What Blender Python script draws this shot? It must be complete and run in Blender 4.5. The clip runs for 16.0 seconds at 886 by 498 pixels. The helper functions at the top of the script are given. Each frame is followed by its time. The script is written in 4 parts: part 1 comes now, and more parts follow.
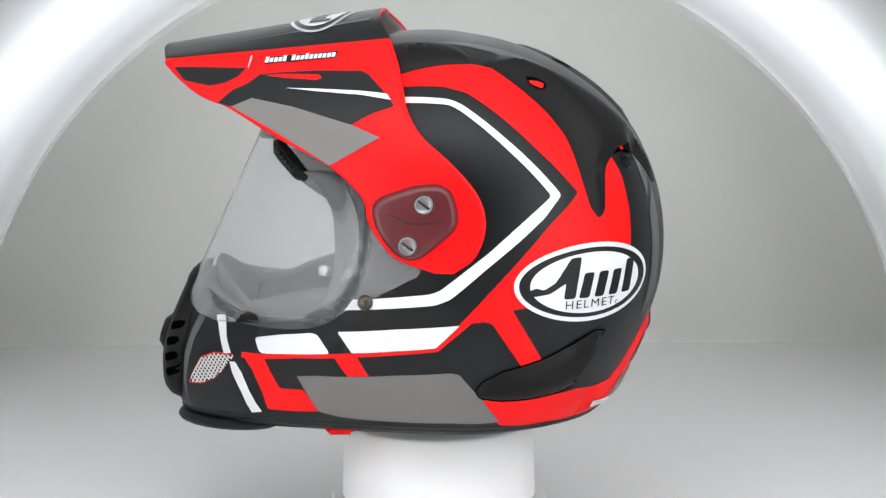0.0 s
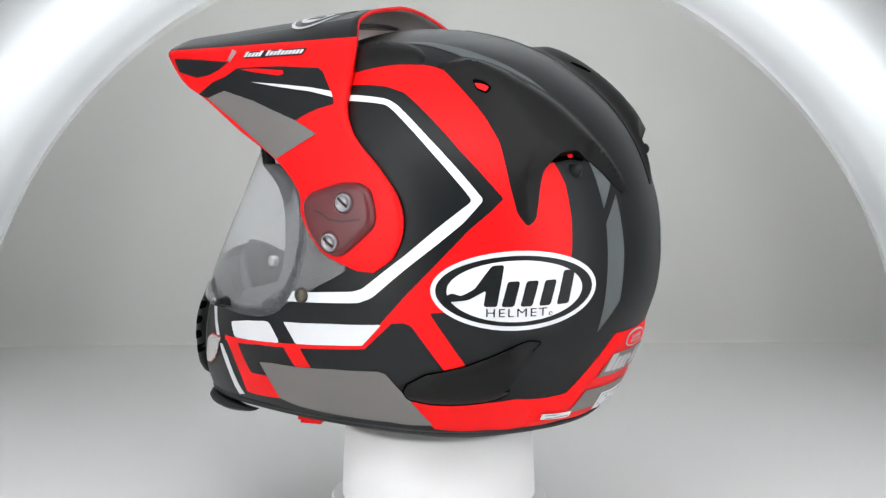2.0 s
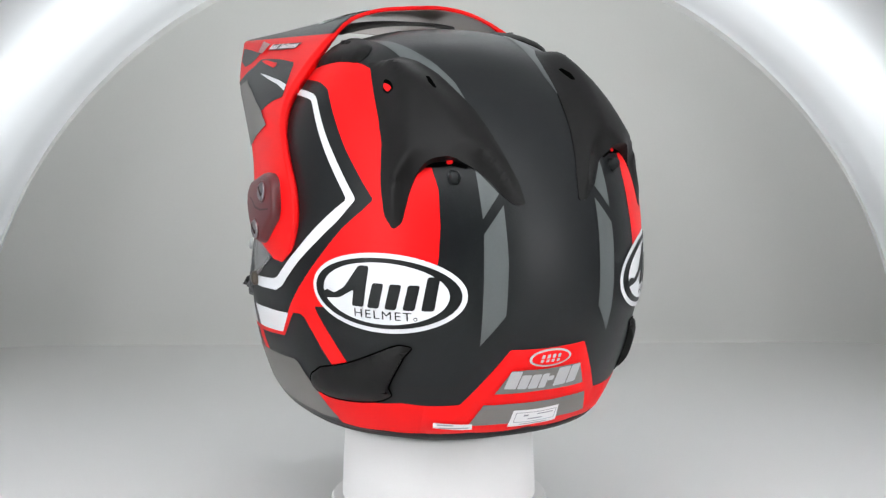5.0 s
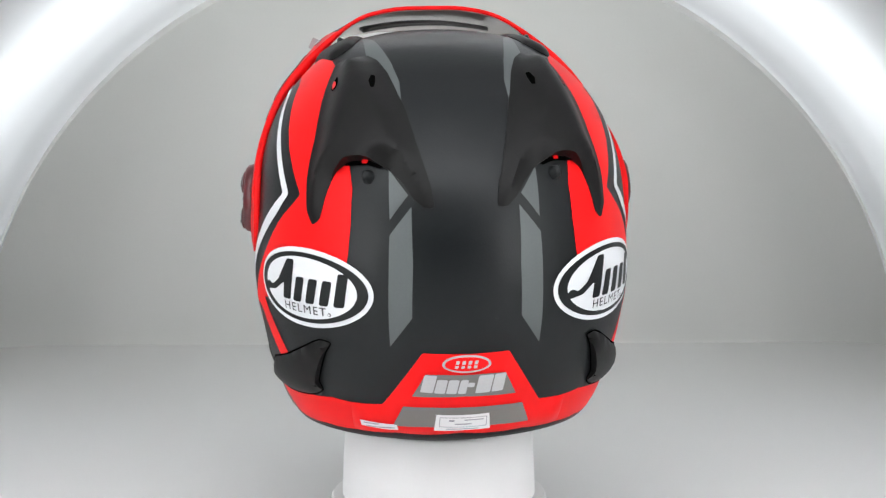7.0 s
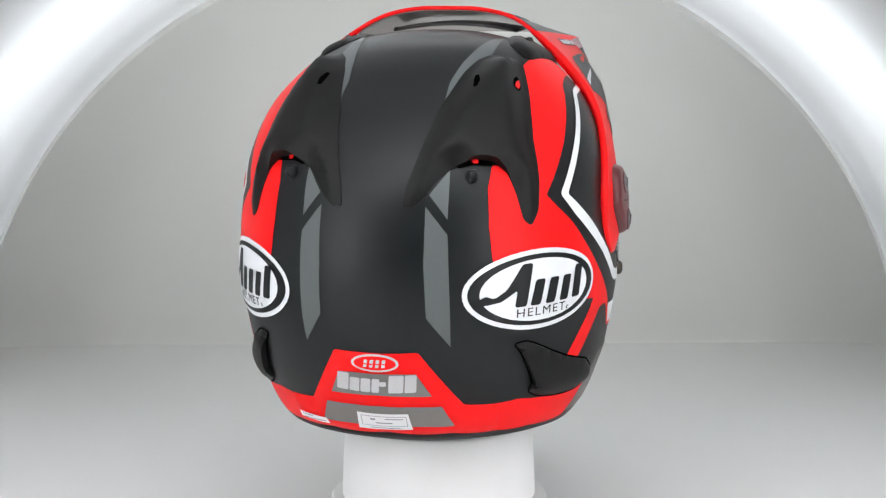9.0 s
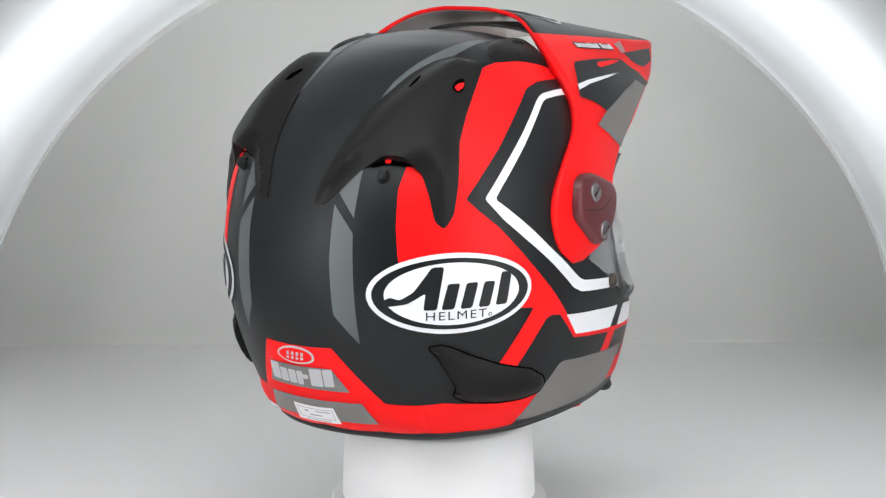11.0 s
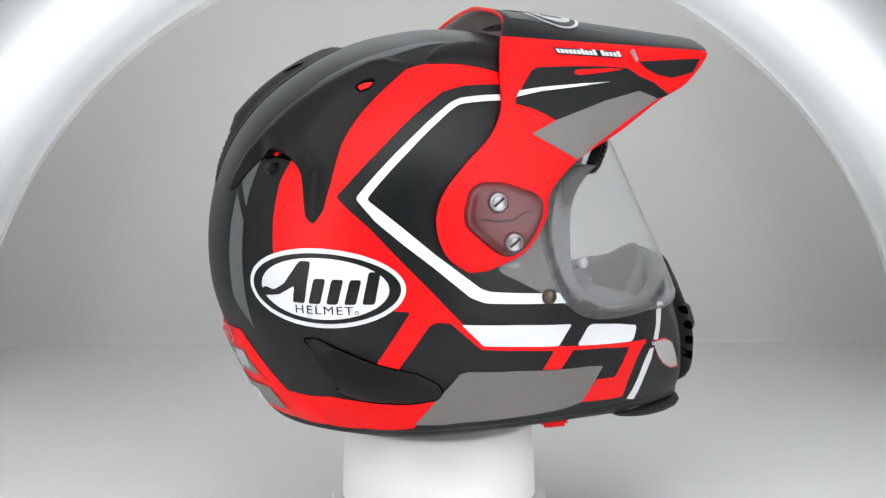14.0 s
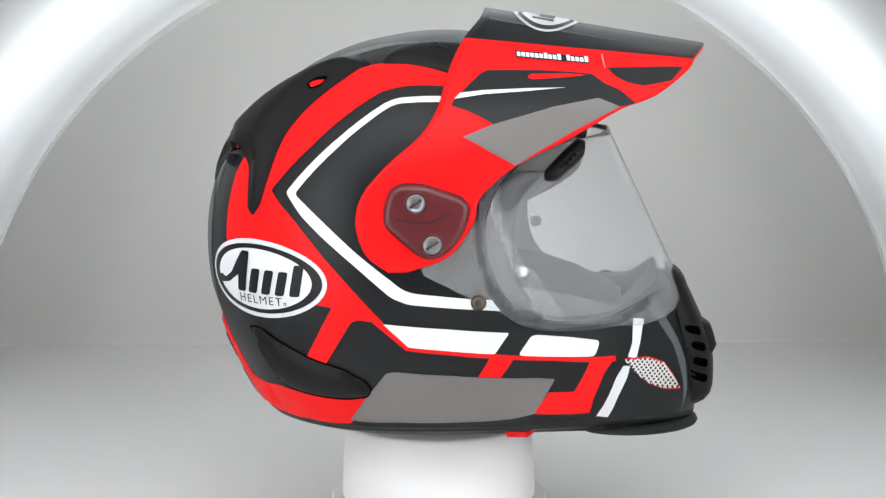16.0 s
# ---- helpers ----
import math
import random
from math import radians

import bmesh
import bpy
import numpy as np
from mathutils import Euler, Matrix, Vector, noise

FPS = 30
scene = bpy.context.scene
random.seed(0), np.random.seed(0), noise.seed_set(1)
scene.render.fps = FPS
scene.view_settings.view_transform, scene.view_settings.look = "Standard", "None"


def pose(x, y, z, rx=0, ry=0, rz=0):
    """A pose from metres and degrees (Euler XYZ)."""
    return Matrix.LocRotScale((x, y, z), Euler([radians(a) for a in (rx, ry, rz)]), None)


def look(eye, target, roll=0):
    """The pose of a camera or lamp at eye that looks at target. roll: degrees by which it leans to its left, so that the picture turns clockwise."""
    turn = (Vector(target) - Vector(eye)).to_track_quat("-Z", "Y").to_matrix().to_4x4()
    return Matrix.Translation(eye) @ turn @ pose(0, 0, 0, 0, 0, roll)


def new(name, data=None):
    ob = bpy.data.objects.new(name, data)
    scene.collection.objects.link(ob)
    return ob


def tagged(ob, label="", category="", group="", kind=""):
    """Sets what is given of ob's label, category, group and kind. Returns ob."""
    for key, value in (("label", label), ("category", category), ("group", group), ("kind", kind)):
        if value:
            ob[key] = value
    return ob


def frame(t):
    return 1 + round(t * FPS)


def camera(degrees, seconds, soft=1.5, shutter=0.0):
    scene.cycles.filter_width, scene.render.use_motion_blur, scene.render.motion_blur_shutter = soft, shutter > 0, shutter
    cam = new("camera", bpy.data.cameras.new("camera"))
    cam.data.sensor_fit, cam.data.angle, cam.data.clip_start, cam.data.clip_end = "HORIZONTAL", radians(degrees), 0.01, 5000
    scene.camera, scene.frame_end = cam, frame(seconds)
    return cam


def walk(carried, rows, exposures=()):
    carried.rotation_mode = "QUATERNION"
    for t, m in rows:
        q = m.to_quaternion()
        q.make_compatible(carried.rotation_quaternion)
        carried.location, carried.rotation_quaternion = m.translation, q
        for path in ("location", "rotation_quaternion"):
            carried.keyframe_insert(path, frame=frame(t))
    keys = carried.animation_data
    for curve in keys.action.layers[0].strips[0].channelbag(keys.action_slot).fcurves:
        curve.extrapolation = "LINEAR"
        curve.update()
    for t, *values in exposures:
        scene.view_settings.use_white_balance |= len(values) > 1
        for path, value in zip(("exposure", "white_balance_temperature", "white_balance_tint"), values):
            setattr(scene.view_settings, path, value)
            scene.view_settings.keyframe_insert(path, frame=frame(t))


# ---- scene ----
from mathutils.bvhtree import BVHTree

cam = camera(24.32, 16.0, soft=1.35)
EYE = (0.0052, -1.40, 0.425)
DOWN = 9.48
CAM_POSE = pose(*EYE, 90 - DOWN, 0, 0) @ pose(0, 0, 0, 0, 0, -0.26)
walk(cam, [(0.0, CAM_POSE), (16.0, CAM_POSE)], exposures=[(0.0, 0.0), (16.0, 0.0)])

# turntable: seconds and turn in degrees
TURNS = [(0.0, 86.9), (2.0, 63.7), (4.0, 40.65), (6.5, 12.9), (9.0, -15.35), (11.5, -43.45), (14.0, -72.15), (16.0, -94.9)]
BASE = 0.064          # height of the helmet's own zero
TOP = 0.0720          # height of the plinth's top
OFF = 0.0013          # the helmet stands this far off the axis


# ---- light ----
def area(name, eye, target, sx, sy, power, colour=(1, 1, 1)):
    lamp = bpy.data.lights.new(name, "AREA")
    lamp.shape, lamp.size, lamp.size_y, lamp.energy, lamp.color = "RECTANGLE", sx, sy, power, colour
    ob = new(name, lamp)
    ob.matrix_world = look(eye, target)
    return ob


world = bpy.data.worlds.new("room_light")
world.use_nodes = True
scene.world = world
world.node_tree.nodes["Background"].inputs[0].default_value = (0.9, 0.95, 1.0, 1)
world.node_tree.nodes["Background"].inputs[1].default_value = 0.15

area("led_panel_top", (0.0, -0.50, 0.80), (0.0, 0.0, 0.2), 0.9, 0.35, 16.5)
area("led_panel_side", (-0.62, -0.55, 0.42), (0.0, 0.05, 0.2), 0.35, 0.7, 7.1, (1.0, 1.0, 1.0))
area("led_panel_side", (0.62, -0.55, 0.42), (0.0, 0.05, 0.2), 0.35, 0.7, 7.1, (1.0, 1.0, 1.0))
# unseen lamps added outside, shining through to brighten the tent's back and arch cloth
STRIP = {12: 0.09, 47: 0.25, 90: 0.55, 133: 0.25, 168: 0.09}
area("added_back_lamp", (0.0, 1.0, 0.62), (0.0, 0.58, 0.32), 1.1, 0.4, 4.4, (0.98, 1.0, 0.985))
for turn in (12, 47, 90, 133, 168):
    c, h = math.cos(radians(turn)), math.sin(radians(turn))
    strip = area("added_arch_lamp", (0.505 * c, 0.250, 0.505 * h), (0.40 * c, 0.250, 0.40 * h), 0.05, 0.36, STRIP[turn], (0.95, 0.985, 1.0))
    strip.rotation_euler = Matrix(((0, -h, c), (1, 0, 0), (0, c, h))).to_euler()


# ---- materials ----
def material(name, colour, rough=0.5, metal=0.0, coat=0.0, grain=0.0, grain_size=900.0, bump=0.0, blotch=0.0, blotch_size=12.0, **more):
    mat = bpy.data.materials.new(name)
    mat.use_nodes = True
    nodes, links = mat.node_tree.nodes, mat.node_tree.links
    b = nodes["Principled BSDF"]
    b.inputs["Base Color"].default_value = (*colour, 1)
    b.inputs["Roughness"].default_value = rough
    b.inputs["Metallic"].default_value = metal
    b.inputs["Coat Weight"].default_value = coat
    b.inputs["Coat Roughness"].default_value = 0.25
    for key, value in more.items():
        b.inputs[key.replace("_", " ")].default_value = value
    if grain or bump or blotch:
        where = nodes.new("ShaderNodeTexCoord")
        fine = nodes.new("ShaderNodeTexNoise")
        fine.inputs["Scale"].default_value = grain_size
        fine.inputs["Detail"].default_value = 2
        links.new(where.outputs["Object"], fine.inputs["Vector"])
        wide = nodes.new("ShaderNodeTexNoise")
        wide.inputs["Scale"].default_value = blotch_size
        wide.inputs["Detail"].default_value = 5
        links.new(where.outputs["Object"], wide.inputs["Vector"])
        both = nodes.new("ShaderNodeMath")
        both.operation = "MULTIPLY_ADD"
        links.new(fine.outputs["Fac"], both.inputs[0])
        both.inputs[1].default_value = grain
        span = nodes.new("ShaderNodeMath")
        span.operation = "MULTIPLY"
        links.new(wide.outputs["Fac"], span.inputs[0])
        span.inputs[1].default_value = blotch
        links.new(span.outputs[0], both.inputs[2])
        level = nodes.new("ShaderNodeMath")
        level.operation = "ADD"
        links.new(both.outputs[0], level.inputs[0])
        level.inputs[1].default_value = 1 - grain / 2 - blotch / 2
        tint = nodes.new("ShaderNodeMix")
        tint.data_type, tint.blend_type = "RGBA", "MULTIPLY"
        tint.inputs[0].default_value = 1.0
        tint.inputs[6].default_value = (*colour, 1)
        links.new(level.outputs[0], tint.inputs[7])
        links.new(tint.outputs[2], b.inputs["Base Color"])
        if blotch:
            ro = nodes.new("ShaderNodeMath")
            ro.operation = "MULTIPLY"
            ro.inputs[1].default_value = rough
            links.new(level.outputs[0], ro.inputs[0])
            links.new(ro.outputs[0], b.inputs["Roughness"])
        if bump:
            relief = nodes.new("ShaderNodeBump")
            relief.inputs["Strength"].default_value = bump
            relief.inputs["Distance"].default_value = 0.0004
            links.new(fine.outputs["Fac"], relief.inputs["Height"])
            links.new(relief.outputs[0], b.inputs["Normal"])
    return mat


BLACK = material("matte_black_paint", (0.0046, 0.0058, 0.0066), 0.41, grain=0.4, bump=0.22, blotch=0.15, Specular_IOR_Level=0.26)
RED = material("matte_red_paint", (0.80, 0.004, 0.005), 0.45, grain=0.05, bump=0.04, blotch=0.05, Specular_IOR_Level=0.16)
WHITE = material("white_paint", (0.70, 0.71, 0.73), 0.45, grain=0.04, bump=0.02, blotch=0.04)
GREY = material("grey_paint", (0.088, 0.098, 0.099), 0.42, grain=0.15, bump=0.04, blotch=0.06, Specular_IOR_Level=0.25)
SILVER = material("reflective_grey_film", (0.145, 0.136, 0.128), 0.5, grain=0.25, grain_size=1500, bump=0.05, blotch=0.1)
VENT = material("matte_black_plastic", (0.0066, 0.0063, 0.0062), 0.48, grain=0.3, bump=0.08, blotch=0.2, Specular_IOR_Level=0.16)
SMOKE = material("dark_red_smoked_plastic", (0.095, 0.010, 0.013), 0.36, grain=0.1, blotch=0.2)
RUBBER = material("black_rubber", (0.010, 0.0112, 0.012), 0.5, grain=0.3, bump=0.1, blotch=0.2, Specular_IOR_Level=0.2)
LINING = material("grey_lining_cloth", (0.085, 0.089, 0.093), 0.9, grain=0.5, grain_size=1800, bump=0.3, blotch=0.3)
UNDER = material("pale_grey_plastic", (0.78, 0.66, 0.63), 0.14, grain=0.15, bump=0.05, blotch=0.15)
GREYBAR = material("charcoal_plastic", (0.075, 0.07, 0.068), 0.5, grain=0.2, bump=0.05, blotch=0.2)
STEEL = material("brushed_steel", (0.27, 0.27, 0.28), 0.38, 1.0, grain=0.3, blotch=0.3, blotch_size=90)
BRONZE = material("dull_bronze", (0.09, 0.075, 0.06), 0.35, 0.8, grain=0.3, blotch=0.3)
PAPER = material("white_label_film", (0.70, 0.70, 0.71), 0.5, grain=0.05, blotch=0.04)
INK = material("label_ink", (0.24, 0.24, 0.27), 0.6)
PLINTH = material("white_plastic", (0.82, 0.81, 0.81), 0.42, grain=0.03, bump=0.02, blotch=0.05, Subsurface_Weight=0.0)
BACK = material("grey_white_back_cloth", (0.71, 0.70, 0.685), 0.85, grain=0.06, grain_size=500, bump=0.05, blotch=0.06, blotch_size=3)
CLOTH = material("white_tent_cloth", (0.80, 0.81, 0.82), 0.85, grain=0.06, grain_size=500, bump=0.05, blotch=0.05, blotch_size=3)
def through_cloth(mat, share, tint=(0.80, 0.82, 0.84)):
    """Lets part of the light through a cloth."""
    nodes, links = mat.node_tree.nodes, mat.node_tree.links
    thin, mix = nodes.new("ShaderNodeBsdfTranslucent"), nodes.new("ShaderNodeMixShader")
    thin.inputs["Color"].default_value = (*tint, 1)
    mix.inputs[0].default_value = share
    links.new(nodes["Principled BSDF"].outputs[0], mix.inputs[1])
    links.new(thin.outputs[0], mix.inputs[2])
    links.new(mix.outputs[0], nodes["Material Output"].inputs["Surface"])


through_cloth(CLOTH, 0.7)
through_cloth(BACK, 0.35, (0.80, 0.83, 0.81))
SHEET = material("white_floor_sheet", (0.74, 0.737, 0.735), 0.45, grain=0.04, grain_size=400, bump=0.04, blotch=0.05, blotch_size=4)
ROOM = material("grey_wall_paint", (0.35, 0.35, 0.36), 0.8, grain=0.1, grain_size=60, blotch=0.1, blotch_size=1)


def clear(name, tint, rough=0.02):
    mat = bpy.data.materials.new(name)
    mat.use_nodes = True
    b = mat.node_tree.nodes["Principled BSDF"]
    b.inputs["Base Color"].default_value = (*tint, 1)
    b.inputs["Roughness"].default_value = rough
    b.inputs["Transmission Weight"].default_value = 0.91
    b.inputs["IOR"].default_value = 1.13
    return mat


SHIELD = clear("clear_shield_plastic", (0.93, 0.94, 0.95))


# ---- building tools ----
def mesh_of(name, bm, mats, smooth=True):
    data = bpy.data.meshes.new(name)
    bm.normal_update()
    bm.to_mesh(data)
    bm.free()
    for mat in mats if isinstance(mats, (list, tuple)) else [mats]:
        data.materials.append(mat)
    if smooth:
        data.shade_smooth()
    return data


def part(name, bm, mat, parent=None, label="", smooth=True):
    ob = new(name, mesh_of(name, bm, mat, smooth))
    if parent:
        ob.parent = parent
    if label:
        tagged(ob, label)
    return ob


def spline(rows, n):
    """Catmull-Rom through the rows, n samples."""
    rows = np.array(rows, float)
    ext = np.vstack([2 * rows[0] - rows[1], rows, 2 * rows[-1] - rows[-2]])
    out = []
    for s in np.linspace(0, len(rows) - 1, n):
        i = min(int(s), len(rows) - 2)
        f = s - i
        a, b, c, d = ext[i:i + 4]
        out.append(0.5 * (2 * b + (c - a) * f + (2 * a - 5 * b + 4 * c - d) * f * f + (3 * b - a - 3 * c + d) * f ** 3))
    return np.array(out)


def grid(bm, rows, close=False, flip=False, mat=0):
    """Quads between rows of points. Returns the rows of verts."""
    vs = [[bm.verts.new(p) for p in row] for row in rows]
    for a, b in zip(vs, vs[1:]):
        n = len(a)
        for i in range(n if close else n - 1):
            q = [a[i], a[(i + 1) % n], b[(i + 1) % n], b[i]]
            face = bm.faces.new(q[::-1] if flip else q)
            face.material_index = mat
    return vs


def lathe(bm, profile, n=96, cx=0.0, cy=0.0):
    rows = [[(cx + r * math.cos(2 * math.pi * i / n), cy + r * math.sin(2 * math.pi * i / n), z) for i in range(n)] for r, z in profile]
    return grid(bm, rows, True)


def rounded(poly, radius, steps=4):
    """Rounds the corners of a flat polygon. radius: one number or one for each corner."""
    out, n = [], len(poly)
    for i in range(n):
        p, a, b = Vector(poly[i]), Vector(poly[i - 1]), Vector(poly[(i + 1) % n])
        r = radius[i] if isinstance(radius, (list, tuple)) else radius
        u, v = (a - p), (b - p)
        k = min(r, u.length * 0.45, v.length * 0.45)
        if k <= 1e-6:
            out.append(p)
            continue
        s, e = p + u.normalized() * k, p + v.normalized() * k
        for j in range(steps + 1):
            f = j / steps
            out.append((1 - f) ** 2 * s + 2 * f * (1 - f) * p + f * f * e)
    return out


# ---- the tent ----
def make_tent():
    W = 0.47
    bm = bmesh.new()
    grid(bm, [[(-1.6, y, 0.0), (1.6, y, 0.0)] for y in (-2.2, 0.585)])
    tagged(part("floor", bm, SHEET), "white plastic sheet under the tent", "floor", kind="structure")
    # vault: rows of half circles, flat back rounding into a flared arch
    rows = []
    for r, y in spline([(0.02, 0.58), (0.20, 0.58), (0.36, 0.58), (0.415, 0.574), (0.450, 0.552), (0.466, 0.51), (0.464, 0.44), (0.446, 0.375), (0.410, 0.33), (0.3990, 0.318)], 60):
        rows.append([(r * math.cos(a), y, r * 0.985 * math.sin(a) - 0.002) for a in np.linspace(0, math.pi, 65)])
    bm = bmesh.new()
    grid(bm, rows)
    bmesh.ops.translate(bm, vec=(0.002, 0, 0), verts=bm.verts)
    tagged(part("backdrop", bm, BACK), "white cloth back of a photo tent, evenly grey", "backdrop", kind="structure")
    rows = []
    for r, y in spline([(0.3985, 0.330), (0.403, 0.310), (0.418, 0.282), (0.475, 0.17), (0.54, 0.02), (0.60, -0.2), (0.66, -0.5), (0.70, -0.75)], 110):
        fold = 0.0006 * math.sin(y * 95 + 0.7) + 0.0003 * math.sin(y * 240 + 1)
        rows.append([((r + fold) * math.cos(a), y, (r + fold) * math.sin(a) - 0.002) for a in np.linspace(0, math.pi, 65)])
    bm = bmesh.new()
    grid(bm, rows)
    bmesh.ops.translate(bm, vec=(0.002, 0, 0), verts=bm.verts)
    tagged(part("tent_arch", bm, CLOTH), "bright white cloth arch of a photo tent", "photo tent", kind="structure")
    # the room that closes the place behind the camera
    bm = bmesh.new()
    bmesh.ops.create_cube(bm, size=1)
    bmesh.ops.scale(bm, vec=(5, 5, 2.6), verts=bm.verts)
    bmesh.ops.translate(bm, vec=(0, -0.4, 0.5), verts=bm.verts)
    bmesh.ops.reverse_faces(bm, faces=bm.faces)
    tagged(part("wall_room", bm, ROOM, smooth=False), "plain grey walls of the studio room", "wall", kind="structure")


make_tent()


def make_plinth():
    tub = tagged(new("plinth"), "white plastic tub turned upside down as a plinth", "plinth")
    for name, profile in (("body", [(0.0, TOP), (0.0630, TOP), (0.0650, TOP - 0.002), (0.0668, 0.04), (0.0676, 0.0185), (0.0, 0.0185)]),
                          ("rim", [(0.0660, 0.0190), (0.0690, 0.0195), (0.0742, 0.0185), (0.0755, 0.016), (0.0755, 0.004), (0.074, 0.0), (0.066, 0.0), (0.066, 0.0185)])):
        bm = bmesh.new()
        lathe(bm, profile)
        bmesh.ops.remove_doubles(bm, verts=bm.verts, dist=1e-5)
        bmesh.ops.recalc_face_normals(bm, faces=bm.faces)
        ob = part(name, bm, PLINTH, tub)
        ob.data.set_sharp_from_angle(angle=radians(50))
    return tub


plinth = make_plinth()

# ---- the helmet ----
helmet = tagged(new("motorcycle_helmet"), "matte black, red and white dual-sport helmet with peak and clear shield", "helmet")
helmet.empty_display_size = 0.05

# height, half width, middle, back, front
SHELL = [
    (0.3419, 0.0005, 0.0043, 0.0038, 0.0048), (0.3408, 0.0237, 0.0032, -0.0129, 0.0237), (0.3383, 0.0409, 0.0, -0.028, 0.0388),
    (0.3340, 0.0574, -0.0022, -0.0485, 0.0538), (0.3265, 0.0730, -0.0054, -0.0689, 0.0700), (0.3173, 0.0852, -0.0086, -0.0864, 0.0829),
    (0.3017, 0.1002, -0.0129, -0.1092, 0.0969), (0.2850, 0.1104, -0.0172, -0.1264, 0.1077), (0.2656, 0.1176, -0.0205, -0.1402, 0.1163),
    (0.2452, 0.1219, -0.0215, -0.1493, 0.1260), (0.2204, 0.1242, -0.0215, -0.1552, 0.1378), (0.1956, 0.1252, -0.0215, -0.1566, 0.1508),
    (0.1719, 0.1249, -0.0215, -0.1540, 0.1637), (0.1504, 0.1211, -0.0215, -0.1474, 0.1680), (0.1299, 0.1169, -0.0215, -0.1390, 0.1702),
    (0.1127, 0.1108, -0.0215, -0.1310, 0.1691), (0.0987, 0.1052, -0.0215, -0.1233, 0.1669), (0.0885, 0.0991, -0.0215, -0.1160, 0.1637)]
CHIN_DROP = 0.0075     # the lower edge dips this far at the chin
CENTRE = Vector((0.0, -0.015, 0.195 - BASE))


def shell_rows(table, n, around=144, inset=0.0):
    rows = []
    for z, b, mid, back, front in spline(table, n):
        row = []
        for i in range(around):
            a = 2 * math.pi * i / around
            s, c = math.sin(a), math.cos(a)
            long = (mid - back) if c > 0 else (front - mid)
            x = max(b - inset, 0.0003) * s
            prow = 0.0 if c > 0 else 0.0185 * min(1.0, max(0.0, (0.165 - z) / 0.064)) * (1 - 0.25 * max(0.0, (0.120 - z) / 0.032)) * math.exp(-(x / 0.038) ** 2)
            drop = CHIN_DROP * max(0.0, -c) ** 5 * max(0.0, (0.125 - z) / 0.0365)
            row.append(Vector((x, prow + mid - max(long - inset, 0.0003) * c, z - drop - BASE - inset * max(0, (z - 0.2) / 0.142) ** 2)))
        rows.append(row)
    return rows


def make_shell():
    bm = bmesh.new()
    outer = grid(bm, shell_rows(SHELL, 72), True, flip=True)
    bm.faces.new(outer[0])
    inner = grid(bm, shell_rows(SHELL, 40, inset=0.012), True, mat=1)
    bm.faces.new(inner[0][::-1]).material_index = 1
    n = len(outer[-1])
    for i in range(n):
        bm.faces.new([outer[-1][i], inner[-1][i], inner[-1][(i + 1) % n], outer[-1][(i + 1) % n]])
    bmesh.ops.recalc_face_normals(bm, faces=bm.faces)
    ob = part("shell", bm, [BLACK, LINING], helmet)
    # eye opening, cut across from side to side
    port = [(0.30, 0.30), (0.105, 0.285), (0.058, 0.260), (0.042, 0.234), (0.042, 0.205), (0.055, 0.177), (0.078, 0.1625), (0.12, 0.1605), (0.150, 0.173), (0.30, 0.20)]
    port = rounded(port, 0.016, 6)
    cut = bmesh.new()
    sides = [[cut.verts.new((x, p[0], p[1] - BASE)) for p in port] for x in (-0.3, 0.3)]
    cut.faces.new(sides[0])
    cut.faces.new(sides[1][::-1])
    for i in range(len(port)):
        j = (i + 1) % len(port)
        cut.faces.new([sides[0][j], sides[0][i], sides[1][i], sides[1][j]])
    bmesh.ops.recalc_face_normals(cut, faces=cut.faces)
    cutter = new("cutter", mesh_of("cutter", cut, RUBBER, False))
    mod = ob.modifiers.new("port", "BOOLEAN")
    mod.operation, mod.object, mod.solver = "DIFFERENCE", cutter, "EXACT"
    bpy.context.view_layer.update()
    done = bpy.data.meshes.new_from_object(ob.evaluated_get(bpy.context.evaluated_depsgraph_get()))
    ob.modifiers.clear()
    ob.data = done
    bpy.data.objects.remove(cutter)
    return ob


shell = make_shell()

# the peak: ends of its ribs on the back edge and on the front edge, as (along, height)
# half width, along, height at both ends, and the swell between
PEAK = [((0.0640, 0.0251, 0.3407), (0.0625, 0.1726, 0.3274), 0.002), ((0.0830, 0.0184, 0.3260), (0.0660, 0.1707, 0.3220), 0.003), ((0.0965, 0.0146, 0.3124), (0.0775, 0.1513, 0.3067), 0.0035),
        ((0.1065, 0.0113, 0.2990), (0.0880, 0.1277, 0.2974), 0.004), ((0.1150, 0.0017, 0.2829), (0.0990, 0.0948, 0.2790), 0.0035), ((0.1222, -0.0183, 0.2652), (0.1100, 0.0609, 0.2625), 0.003),
        ((0.1257, -0.0344, 0.2463), (0.1185, 0.0395, 0.2438), 0.003), ((0.1262, -0.0391, 0.2271), (0.1225, 0.0350, 0.2278), 0.003), ((0.1265, -0.0328, 0.2076), (0.1245, 0.0195, 0.2070), 0.002),
        ((0.1265, -0.0185, 0.1965), (0.1262, -0.0065, 0.1968), 0.0)]


